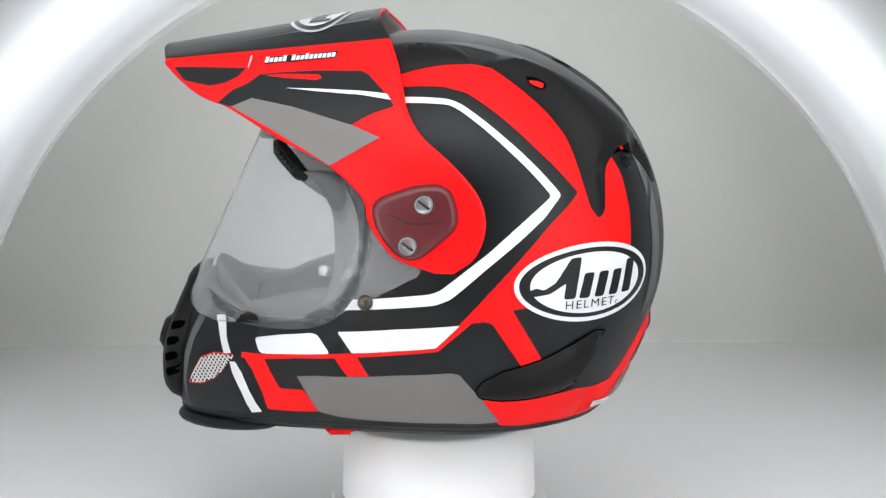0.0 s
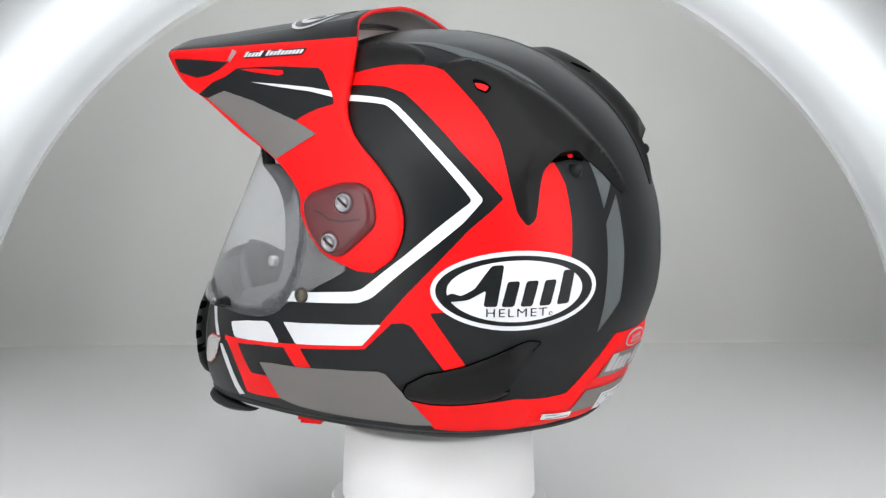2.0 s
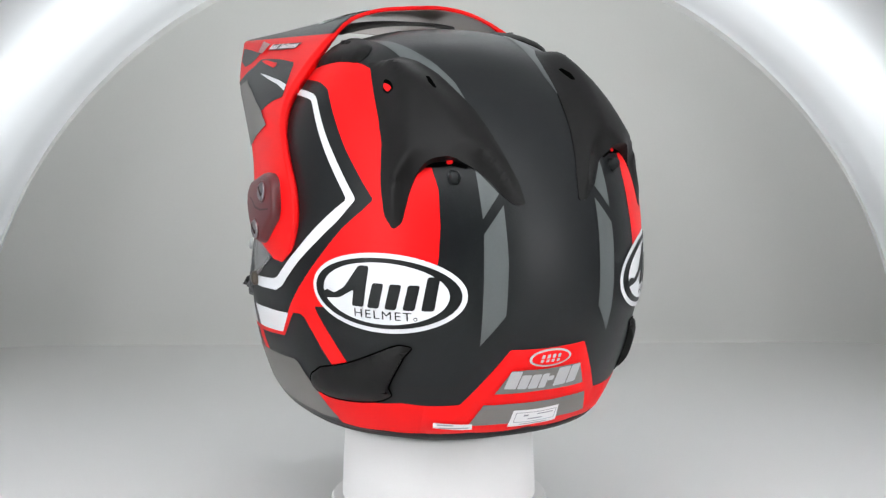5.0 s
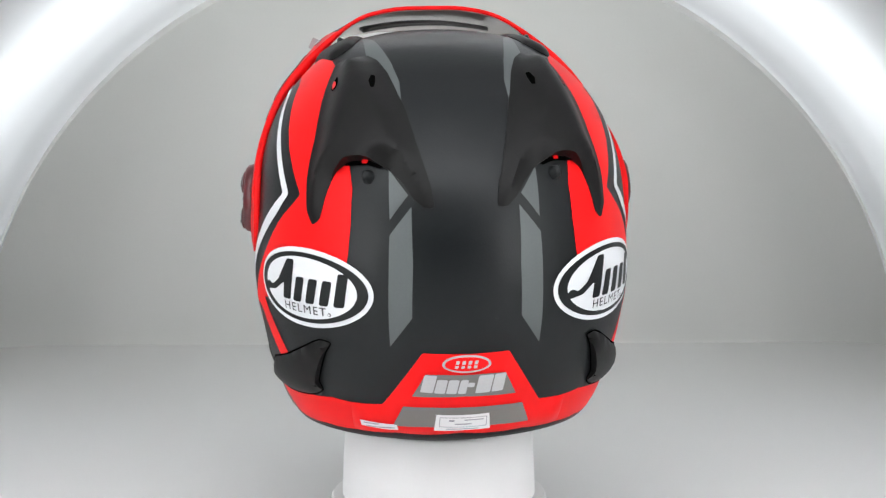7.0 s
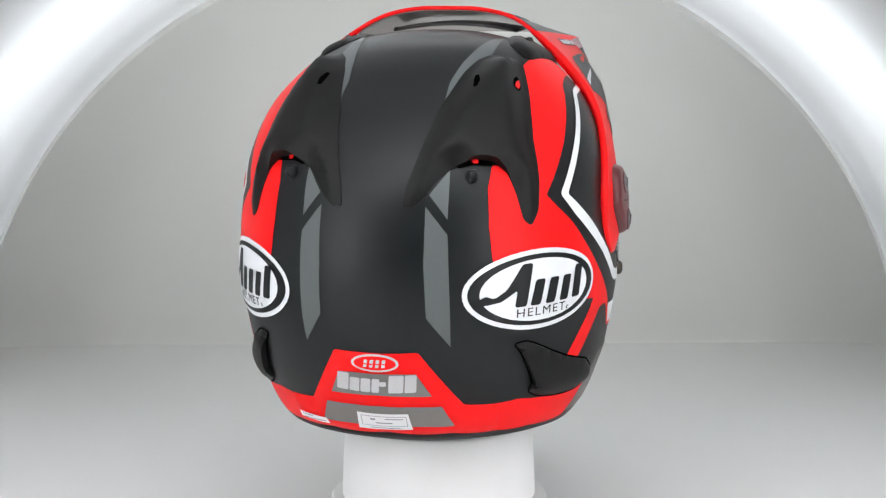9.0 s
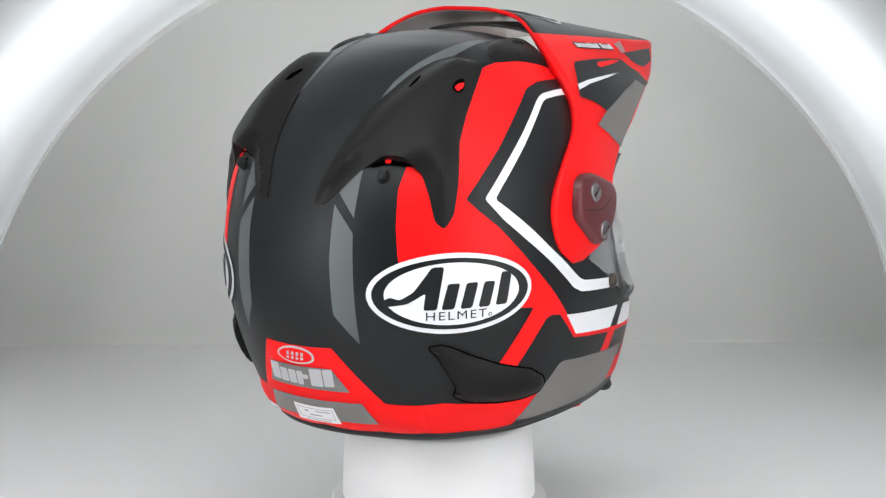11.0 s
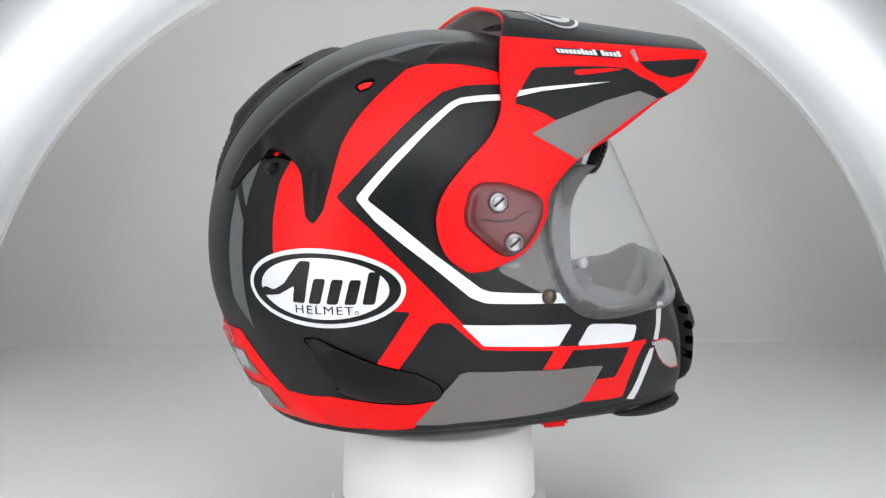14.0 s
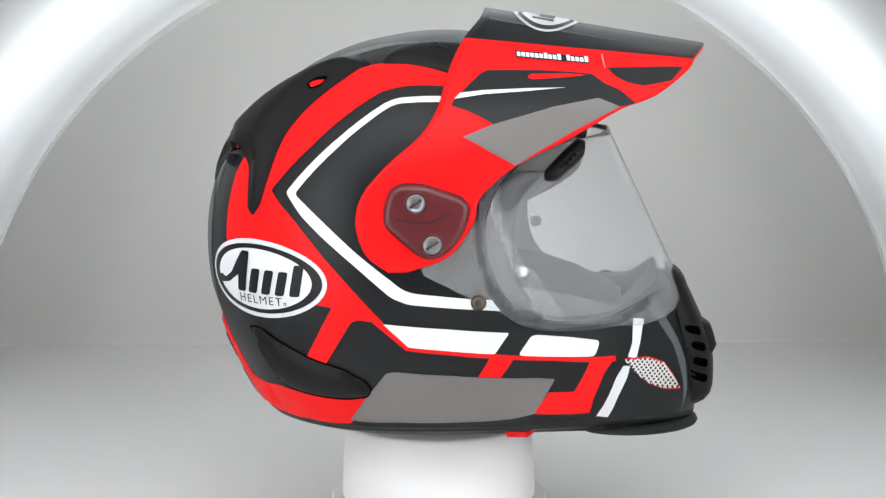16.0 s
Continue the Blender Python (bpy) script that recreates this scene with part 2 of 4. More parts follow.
def make_peak():
    m = 26
    rows = []
    for f in np.linspace(0, 1, m):
        side = []
        top = [Vector((0, 0.034 + 0.148 * f, 0.3566 - 0.0236 * f)), Vector((0.0235, 0.035 + 0.145 * f, 0.3558 - 0.0233 * f)), Vector((0.046 + 0.001 * f, 0.033 + 0.143 * f, 0.3508 - 0.0208 * f))]
        for p, q, swell in PEAK:
            side.append(Vector(p).lerp(Vector(q), f) + Vector((swell * 4 * f * (1 - f), 0, 0)))
        side = [Vector(v) for v in spline([*top, *side], 61)]
        row = [Vector((-v.x, v.y, v.z)) for v in side[:0:-1]] + side
        rows.append([v - Vector((0, 0, BASE)) for v in row])
    bm = bmesh.new()
    grid(bm, rows)
    bm.faces.index_update()
    bmesh.ops.recalc_face_normals(bm, faces=bm.faces)
    bm.normal_update()
    if sum(f.normal.z for f in bm.faces) < 0:
        bmesh.ops.reverse_faces(bm, faces=bm.faces)
        bm.normal_update()
    outer = list(bm.faces)
    for f in outer:       # the black top between the two ridges
        if (f.index % 120) in range(45, 75):
            f.material_index = 2
    bm.verts.index_update()
    # the back edge is turned in to a wider rim on the flanks
    thick = {v: 0.0028 + 0.0034 * max(0.0, 1 - (v.index // 121) / 2) * min(1.0, max(0.0, (abs(v.co.x) - 0.060) / 0.025)) for v in bm.verts}
    deep = {v: bm.verts.new(v.co - v.normal * thick[v]) for v in list(bm.verts)}
    for f in outer:
        bm.faces.new([deep[v] for v in reversed(f.verts)]).material_index = 1
    for e in [e for e in bm.edges if len(e.link_faces) == 1 and e.verts[0] in deep and e.verts[1] in deep]:
        a, b = e.verts
        bm.faces.new([a, b, deep[b], deep[a]])
    bmesh.ops.recalc_face_normals(bm, faces=bm.faces)
    return part("peak", bm, [RED, UNDER, BLACK], helmet, "red and black pointed sun peak")


peak = make_peak()


def make_bridge():
    rows = []
    for s in np.linspace(-1, 1, 25):
        x, z = 0.044 * s, 0.3430 - 0.0045 * s * s - BASE
        rows.append([Vector((x, y, z + h)) for y, h in ((0.050, 0.0010), (0.054, 0.0018), (0.085, 0.001), (0.085, -0.001), (0.054, -0.0012), (0.050, -0.0006))])
    bm = bmesh.new()
    vs = grid(bm, rows, True)
    bm.faces.new(vs[0])
    bm.faces.new(vs[-1][::-1])
    bmesh.ops.recalc_face_normals(bm, faces=bm.faces)
    part("air_deflector", bm, GREYBAR, peak, "black air deflector under the peak")


make_bridge()


def skin_of(rows, close):
    bm = bmesh.new()
    grid(bm, rows, close, flip=close)
    bmesh.ops.recalc_face_normals(bm, faces=bm.faces)
    tree = BVHTree.FromBMesh(bm)
    bm.free()
    return tree


SKIN = skin_of(shell_rows(SHELL, 160, 288), True)
_bm = bmesh.new()
_bm.from_mesh(peak.data)
PEAKSKIN = BVHTree.FromBMesh(_bm)
_bm.free()

# ---- paint ----
FLAT = 0.13           # flat drawings on the shell are about this far from its centre


def out_way(az, el):
    """Way out of the shell's centre: az 0 is the back, 90 the right side, 180 the front."""
    a, e = radians(az), radians(el)
    return Vector((math.sin(a) * math.cos(e), -math.cos(a) * math.cos(e), math.sin(e)))


class Spot:
    """A flat sheet that touches the shell round one point; straight lines on it stay straight on the shell."""

    def __init__(self, az, el, tree=None):
        self.tree = tree or SKIN
        self.c = out_way(az, el)
        self.u = Vector((0, 0, 1)).cross(self.c).normalized()
        self.v = self.c.cross(self.u)

    def flat(self, az, el):
        d = out_way(az, el)
        k = FLAT / d.dot(self.c)
        return Vector((d.dot(self.u) * k, d.dot(self.v) * k))

    def place(self, p):
        way = (self.c * FLAT + self.u * p[0] + self.v * p[1]).normalized()
        hit, normal = self.tree.ray_cast(CENTRE + way * 0.3, -way)[:2]
        if hit is None:      # past the edge
            hit, normal = self.tree.find_nearest(CENTRE + way * 0.15)[:2]
        return hit, (normal if normal.dot(way) > 0 else -normal)


def tree_of(ob):
    bm = bmesh.new()
    bm.from_mesh(ob.data)
    tree = BVHTree.FromBMesh(bm)
    bm.free()
    return tree


class Side:
    """The side of the peak or the shield, drawn flat as seen straight from the side: along, height."""

    def __init__(self, tree, sign):
        self.tree, self.sign = tree, sign

    def place(self, p):
        hit, normal = self.tree.ray_cast(Vector((0.4 * self.sign, p[0], p[1] - BASE)), Vector((-self.sign, 0, 0)))[:2]
        if hit is None:
            hit, normal = self.tree.find_nearest(Vector((0.105 * self.sign, p[0], p[1] - BASE)))[:2]
        return hit, (normal if normal.x * self.sign > 0 else -normal)


class Top:
    def __init__(self, tree):
        self.tree = tree

    def place(self, p):
        hit, normal = self.tree.ray_cast(Vector((p[0], p[1], 0.5)), Vector((0, 0, -1)))[:2]
        if hit is None:
            hit, normal = self.tree.find_nearest(Vector((p[0], p[1], 0.28)))[:2]
        return hit, (normal if normal.z > 0 else -normal)


def to_edge(p, lines, width):
    """Distance to the outline; edges that stay full count as farther off."""
    best = 1.0
    for a, b, full in lines:
        d = b - a
        f = max(0.0, min(1.0, (p - a).dot(d) / max(d.length_squared, 1e-12)))
        best = min(best, (a + d * f - p).length + full * width)
    return best


def drawn(name, poly, spot, mat, lift=0.0004, parent=None, label="", cell=0.006, height=0.0, width=0.01, hard=(), skirt=False, lean=None, gentle=False):
    """A flat outline laid on a surface; with a height it swells up to it within the width from its soft edges. hard: points (flat) near which edges stay full."""
    poly = [Vector((p[0], p[1])) for p in poly]
    bm = bmesh.new()
    bm.faces.new([bm.verts.new((p.x, p.y, 0)) for p in poly])
    for axis in (0, 1):
        low, high = min(p[axis] for p in poly), max(p[axis] for p in poly)
        n = int((high - low) / cell)
        for i in range(1, n + 1):
            at = low + (high - low) * i / (n + 1)
            co, no = [0, 0, 0], [0, 0, 0]
            co[axis], no[axis] = at, 1
            bmesh.ops.bisect_plane(bm, geom=[*bm.verts, *bm.edges, *bm.faces], plane_co=co, plane_no=no, dist=1e-7)
    bmesh.ops.triangulate(bm, faces=bm.faces)
    lines = []
    for a, b in zip(poly, poly[1:] + poly[:1]):
        n = max(1, int((b - a).length / 0.003)) if hard else 1
        for i in range(n):
            p, q = a.lerp(b, i / n), a.lerp(b, (i + 1) / n)
            full = max((1.0 - ((p + q) / 2 - Vector(h[:2])).length / h[2] for h in hard), default=0.0)
            lines.append((p, q, min(1.0, max(0.0, full) * 2.2)))
    rim = {v for e in bm.edges if len(e.link_faces) == 1 for v in e.verts} if (height or skirt) else set()
    edges = [e for e in bm.edges if len(e.link_faces) == 1] if (height or skirt) else []
    foot = {}
    for v in list(bm.verts):
        p = Vector((v.co.x, v.co.y))
        h = lift
        if height:
            f = min(1.0, to_edge(p, lines, width) / width)
            h += height * (f * f * (3 - 2 * f) if gentle else (f * (2 - f)) ** 0.8) * (lean(p) if lean else 1.0)
        at, normal = spot.place(p)
        v.co = at + normal * h
        if v in rim:
            foot[v] = bm.verts.new(at - normal * 0.0006)
    bm.normal_update()
    up = sum((f.normal.dot(f.calc_center_median() - CENTRE) for f in bm.faces))
    if up < 0:
        bmesh.ops.reverse_faces(bm, faces=bm.faces)
    for e in edges:
        a, b = e.verts
        bm.faces.new([a, b, foot[b], foot[a]])
    if edges:
        bmesh.ops.recalc_face_normals(bm, faces=bm.faces)
    ob = part(name, bm, mat, parent or helmet, label)
    if edges:
        ob.data.set_sharp_from_angle(angle=radians(40))
    return ob


def both(name, mat, pts, round_by=0.0, **more):
    """The same outline on both sides of the shell; pts are (az, el) on its left. bases: the parts that carry it, in place of the shell."""
    made, bases = [], more.pop("bases", (None, None))
    for sign, base in zip((1, -1), bases):
        mid_az, mid_el = (min(p[0] for p in pts) + max(p[0] for p in pts)) / 2 * sign, (min(p[1] for p in pts) + max(p[1] for p in pts)) / 2
        spot = Spot(mid_az, mid_el, tree_of(base) if base else None)
        poly = [spot.flat(a * sign, e) for a, e in pts]
        if base:
            more["parent"] = base
        if sign < 0:
            poly.reverse()
        extra = dict(more)
        if "hard" in more:
            extra["hard"] = [(*spot.flat(a * sign, e), r) for a, e, r in more["hard"]]
        wider = extra.pop("grow", 0.0)
        r = round_by if not isinstance(round_by, list) else (round_by if sign > 0 else round_by[::-1])
        poly = rounded(poly, r) if round_by else poly
        if wider:
            n = len(poly)
            turn = 1 if sum(poly[i - 1].cross(poly[i]) for i in range(n)) > 0 else -1
            sides = [(poly[(i + 1) % n] - poly[i - 1]).normalized() * wider * turn for i in range(n)]
            poly = [p + Vector((d.y, -d.x)) for p, d in zip(poly, sides)]
        made.append(drawn(name, poly, spot, mat, **extra))
    return made


def across(name, mat, half, round_by=0.0, tree=None, **more):
    """An outline across the middle of the back, from its left half, ordered from the top middle round to the bottom middle."""
    spot = Spot(0, sum(e for a, e in half) / len(half), tree)
    pts = half + [(-a, e) for a, e in reversed(half) if a < -0.05]
    poly = [spot.flat(a, e) for a, e in pts]
    return drawn(name, rounded(poly, round_by) if round_by else poly, spot, mat, **more)


def on_peak(name, mat, pts, round_by=0.0, tree=None, signs=(-1, 1), **more):
    made = []
    for sign in signs:
        poly = rounded([Vector(p) for p in pts], round_by) if round_by else [Vector(p) for p in pts]
        made.append(drawn(name, poly, Side(tree or PEAKSKIN, sign), mat, **{"parent": peak, **more}))
    return made


def oval(cx, cy, a, b, n=48):
    return [Vector((cx + a * math.cos(2 * math.pi * i / n), cy + b * math.sin(2 * math.pi * i / n))) for i in range(n)]


def worded(name, word, spot, mat, cx, cy, width, height, lift, parent):
    """A word in the built-in font, laid on a surface."""
    curve = bpy.data.curves.new(name, "FONT")
    curve.body, curve.align_x, curve.align_y, curve.space_character = word, "CENTER", "CENTER", 1.2
    curve.offset = 0.0
    temp = new("word", curve)
    bpy.context.view_layer.update()
    data = bpy.data.meshes.new_from_object(temp.evaluated_get(bpy.context.evaluated_depsgraph_get()))
    bpy.data.objects.remove(temp)
    bm = bmesh.new()
    bm.from_mesh(data)
    bmesh.ops.triangulate(bm, faces=bm.faces)
    xs, ys = [v.co.x for v in bm.verts], [v.co.y for v in bm.verts]
    for v in bm.verts:
        p = (cx + ((v.co.x - min(xs)) / (max(xs) - min(xs)) - 0.5) * width, cy + ((v.co.y - min(ys)) / (max(ys) - min(ys)) - 0.5) * height)
        at, normal = spot.place(p)
        v.co = at + normal * lift
    return part(name, bm, mat, parent)


def make_side_paint():
    both("red_panel", RED, [(-115.6, 53.5), (-103.8, 57.2), (-93.5, 59.2), (-78.2, 60.3), (-70.1, 59.2), (-53.2, 56.8), (-38.9, 45.0), (-34.3, 30.8), (-31.7, 23.8), (-31.2, 14.4),
                            (-31.7, 6.5), (-33.1, -0.8), (-48.7, -7.6), (-62.9, -9.0), (-71.5, -9.9), (-60.7, -25.6), (-67.1, -27.4), (-77.0, -14.1), (-79.2, -13.3), (-84.2, -13.9),
                            (-87.1, -14.5), (-78.6, -5.4), (-69.3, 4.3), (-60.1, 13.6), (-53.9, 18.3), (-50.4, 21.3), (-53.9, 25.2), (-62.6, 34.2), (-73.4, 43.8), (-83.9, 50.2), (-93.1, 51.8), (-110.4, 50.9)],
         0.002, lift=0.0003, label="matte red painted panel")
    both("white_stripe", WHITE, [(-112.0, 47.7), (-90.0, 48.0), (-85.9, 46.7), (-71.7, 37.0), (-60.5, 26.4), (-56.0, 21.2), (-61.8, 15.4), (-69.3, 9.5), (-78.4, 2.4), (-89.1, -6.7), (-93.8, -8.6),
                                (-121.0, -10.3), (-118.8, -7.3), (-114.1, -7.2), (-95.4, -5.4), (-92.3, -4.3), (-78.3, 6.6), (-69.4, 13.9), (-59.2, 21.1), (-62.0, 24.5), (-71.1, 33.6), (-86.3, 44.8), (-89.8, 46.3), (-110.0, 46.1)],
         0.003, lift=0.0005, label="white painted angled stripe")
    both("white_block", WHITE, [(-146.9, -17.5), (-139.1, -16.9), (-130.4, -16.6), (-128.8, -17.1), (-125.8, -22.4), (-136.6, -21.9), (-145.9, -21.2)], 0.0025, lift=0.0005, label="white painted block")
    both("white_block", WHITE, [(-122.9, -16.4), (-105.6, -15.8), (-86.5, -14.4), (-93.9, -21.5), (-106.2, -22.3), (-119.4, -22.5)], 0.0015, lift=0.0005, label="white painted block")
    both("red_line", RED, [(-151.2, -20.8), (-135.0, -22.0), (-119.4, -22.5), (-106.2, -22.3), (-94.0, -21.4), (-86.4, -14.3), (-83.2, -13.8), (-93.2, -22.5), (-106.3, -23.5), (-120.2, -23.7), (-135.2, -23.0), (-151.5, -22.0)], lift=0.0003, label="thin red line")
    both("red_link", RED, [(-125.2, -22.6), (-118.4, -22.9), (-115.2, -29.2), (-121.7, -28.9)], lift=0.00035, label="short red slanted bar")
    both("red_hook", RED, [(-151.2, -21.0), (-144.9, -22.1), (-142.5, -30.1), (-136.0, -31.2), (-133.2, -37.5), (-148.3, -34.5), (-148.0, -31.0), (-149.0, -24.8)], 0.001, lift=0.00035, label="red hooked bar")
    both("reflective_panel", SILVER, [(-136.6, -27.5), (-131.3, -27.8), (-107.0, -29.3), (-89.4, -28.7), (-86.7, -29.2), (-79.6, -36.5), (-72.2, -43.8), (-89.0, -44.4), (-109.6, -43.5), (-128.1, -39.8), (-133.6, -37.4)], 0.001, lift=0.0006, label="grey reflective film panel")
    both("red_band", RED, [(-80.4, -37.0), (-68.7, -36.3), (-44.5, -35.6), (-27.0, -36.0), (-24.0, -35.0), (-24.0, -45.2), (-37.7, -45.4), (-53.6, -45.4), (-71.9, -45.2)], lift=0.0003, label="red painted lower band")
    both("grey_wedge", GREY, [(-21.4, 28.8), (-15.4, 22.3), (-20.1, 16.1)], lift=0.0004, label="grey painted wedge")
    both("grey_bar", GREY, [(-14.4, 19.4), (-13.8, 4.8), (-14.3, -8.9), (-20.8, -17.3), (-20.2, 0.2), (-20.0, 12.3)], 0.0005, lift=0.0004, label="grey painted upright bar")
    both("grey_sweep", GREY, [(-106.1, 69.9), (-84.1, 72.8), (-57.9, 70.8), (-36.2, 64.4), (-25.5, 56.7), (-21.0, 47.7), (-27.2, 54.6), (-38.2, 60.9), (-51.7, 64.2), (-56.8, 65.2), (-79.1, 69.7)], lift=0.0004, label="grey painted crown stripe")
    both("white_chin_stripe", WHITE, [(-155.7, -12.6), (-158.9, -12.8), (-157.7, -17.8), (-156.8, -21.1), (-154.5, -20.9), (-155.5, -17.8)], lift=0.0005, label="white chin stripe")
    both("white_chin_stripe", WHITE, [(-153.6, -22.9), (-155.4, -22.8), (-155.3, -25.2), (-154.1, -29.8), (-153.5, -34.6), (-150.4, -34.9), (-151.7, -29.5), (-152.4, -25.4)], lift=0.0005, label="white chin stripe")
    both("grey_chin_stripe", GREY, [(-160.2, -9.6), (-163.4, -8.6), (-169.2, -16.6), (-171.4, -21.0), (-172.4, -26.0), (-172.6, -31.0), (-171.0, -25.0), (-167.6, -18.2)], lift=0.0004, label="grey chin stripe")


make_side_paint()


def make_rear_paint():
    badge = across("red_badge", RED, [(0, -19.2), (-12.0, -18.9), (-25.9, -35.7), (-37.3, -36.2), (-40.0, -45.4), (-22.8, -45.2), (0, -45.0)], 0.0015, lift=0.0004, height=0.0022, width=0.006, gentle=True, label="red painted rear panel")
    BADGE = tree_of(badge)
    across("reflective_plate", SILVER, tree=BADGE, half=[(0, -24.8), (-6.2, -24.6), (-11.3, -24.6), (-15.7, -31.5), (-8.1, -31.6), (0, -31.5)], lift=0.0007, label="grey reflective film plate with pale lettering bars")
    across("reflective_plate", SILVER, tree=BADGE, half=[(0, -35.0), (-10.0, -34.9), (-18.7, -34.8), (-23.2, -41.3), (-12.4, -41.4), (0, -41.2)], lift=0.0007, label="grey reflective film plate")
    # pale bars in place of the model's name
    spot = Spot(0, -28, BADGE)
    x = -0.0262
    for w, h in ((0.0075, 0.0125), (0.0062, 0.0098), (0.0060, 0.0098), (0.0046, 0.0098), (0.0040, 0.0032), (0.0088, 0.0125), (0.0070, 0.0125)):
        low = -0.0058 if h > 0.005 else -0.0012
        s = h * 0.16
        drawn("lettering_bar", rounded([Vector((x, low)), Vector((x + w, low)), Vector((x + w + s, low + h)), Vector((x + s, low + h))], 0.0011), spot, PALE, lift=0.0011, label="pale grey raised bar")
        x += w + 0.0007
    # small oval mark
    spot = Spot(0, -21.7, BADGE)
    drawn("oval_ring", oval(0, 0, 0.0142, 0.0054), spot, PALE, lift=0.0008, label="pale oval mark")
    drawn("oval_field", oval(0, 0, 0.0126, 0.0042), spot, RED, lift=0.0010)
    for x in (-0.0058, -0.0022, 0.0014, 0.0050):
        drawn("mark_bar", rounded([Vector((x - 0.0012, -0.0022)), Vector((x + 0.0008, -0.0022)), Vector((x + 0.0018, 0.0022)), Vector((x - 0.0002, 0.0022))], 0.0006), spot, PALE, lift=0.0012)
    # paper labels with unreadable small print
    spot = Spot(0, -40, BADGE)
    a = drawn("paper_label", [Vector((x, y)) for x, y in ((-0.0160, -0.0066), (0.0157, -0.0060), (0.0148, 0.0060), (-0.0155, 0.0058))], spot, PAPER, lift=0.0010, label="white paper label with small print")
    for cx, cy, w, h in ((0, 0.0040, 0.0265, 0.0004), (0, -0.0030, 0.0265, 0.0004), (-0.0133, 0.0005, 0.0004, 0.0070), (0.0133, 0.0005, 0.0004, 0.0070), (-0.0065, 0.0018, 0.0030, 0.0013), (0.0060, 0.0022, 0.0110, 0.0007), (0.0, -0.0008, 0.0095, 0.0008), (0.0, -0.0047, 0.018, 0.0006)):
        drawn("print_bar", [Vector((cx - w / 2, cy - h / 2)), Vector((cx + w / 2, cy - h / 2)), Vector((cx + w / 2, cy + h / 2)), Vector((cx - w / 2, cy + h / 2))], spot, INK, lift=0.0013, parent=a)
    spot = Spot(-28.3, -41.6, BADGE)
    b = drawn("paper_label", [Vector((x, y)) for x, y in ((-0.0107, -0.0012), (0.0112, -0.0030), (0.0112, 0.0014), (-0.0107, 0.0030))], spot, PAPER, lift=0.0010, label="small white paper label")
    for cx, cy, w in ((-0.004, 0.0015, 0.009), (0.001, -0.0008, 0.017)):
        drawn("print_bar", [Vector((cx - w / 2, cy - 0.0002)), Vector((cx + w / 2, cy - 0.0005)), Vector((cx + w / 2, cy + 0.0002)), Vector((cx - w / 2, cy + 0.0005))], spot, INK, lift=0.0013, parent=b)


PALE = material("pale_silver_print", (0.44, 0.44, 0.45), 0.4, 0.2, grain=0.15, blotch=0.1)
make_rear_paint()


def make_emblem(az):
    """White oval mark with a black ring, plain slanted strokes and one word."""
    spot = Spot(az, -3.5)
    k = 0.0563 / 150

    def px(pts):
        return [Vector(((x - 839) * k, (517 - y) * k * 0.955)) for x, y in pts]

    base = drawn("emblem", oval(0, 0, 0.0563, 0.0253), spot, WHITE, lift=0.0008, label="white oval emblem with black ring and strokes")
    drawn("emblem_ring", oval(0, 0, 0.0526, 0.0222), spot, BLACK, lift=0.0011, parent=base)
    drawn("emblem_field", oval(0, 0, 0.0443, 0.0193), spot, WHITE, lift=0.0014, parent=base)
    for stroke in ([(712, 531), (731, 520), (748, 525), (770, 512), (800, 470), (820, 470), (808, 543), (786, 543), (790, 514), (760, 532), (728, 537)],
                   [(826, 499), (846, 499), (836, 543), (815, 543)], [(857, 499), (877, 499), (866, 543), (846, 543)],
                   [(888, 499), (908, 499), (897, 543), (877, 543)], [(921, 484), (942, 484), (930, 543), (908, 543)]):
        drawn("emblem_stroke", rounded(px(stroke), 0.0018), spot, BLACK, lift=0.0017, parent=base)
    worded("lettering", "HELMET", spot, BLACK, 0.0008, -0.0132, 0.0380, 0.0052, 0.0017, base)
    drawn("mark_ring", oval(0.0222, -0.0146, 0.0013, 0.0012, 14), spot, BLACK, lift=0.0017, parent=base)
    drawn("mark_centre", oval(0.0222, -0.0146, 0.0008, 0.0007, 12), spot, WHITE, lift=0.0020, parent=base)


make_emblem(-47.7)
make_emblem(46.9)


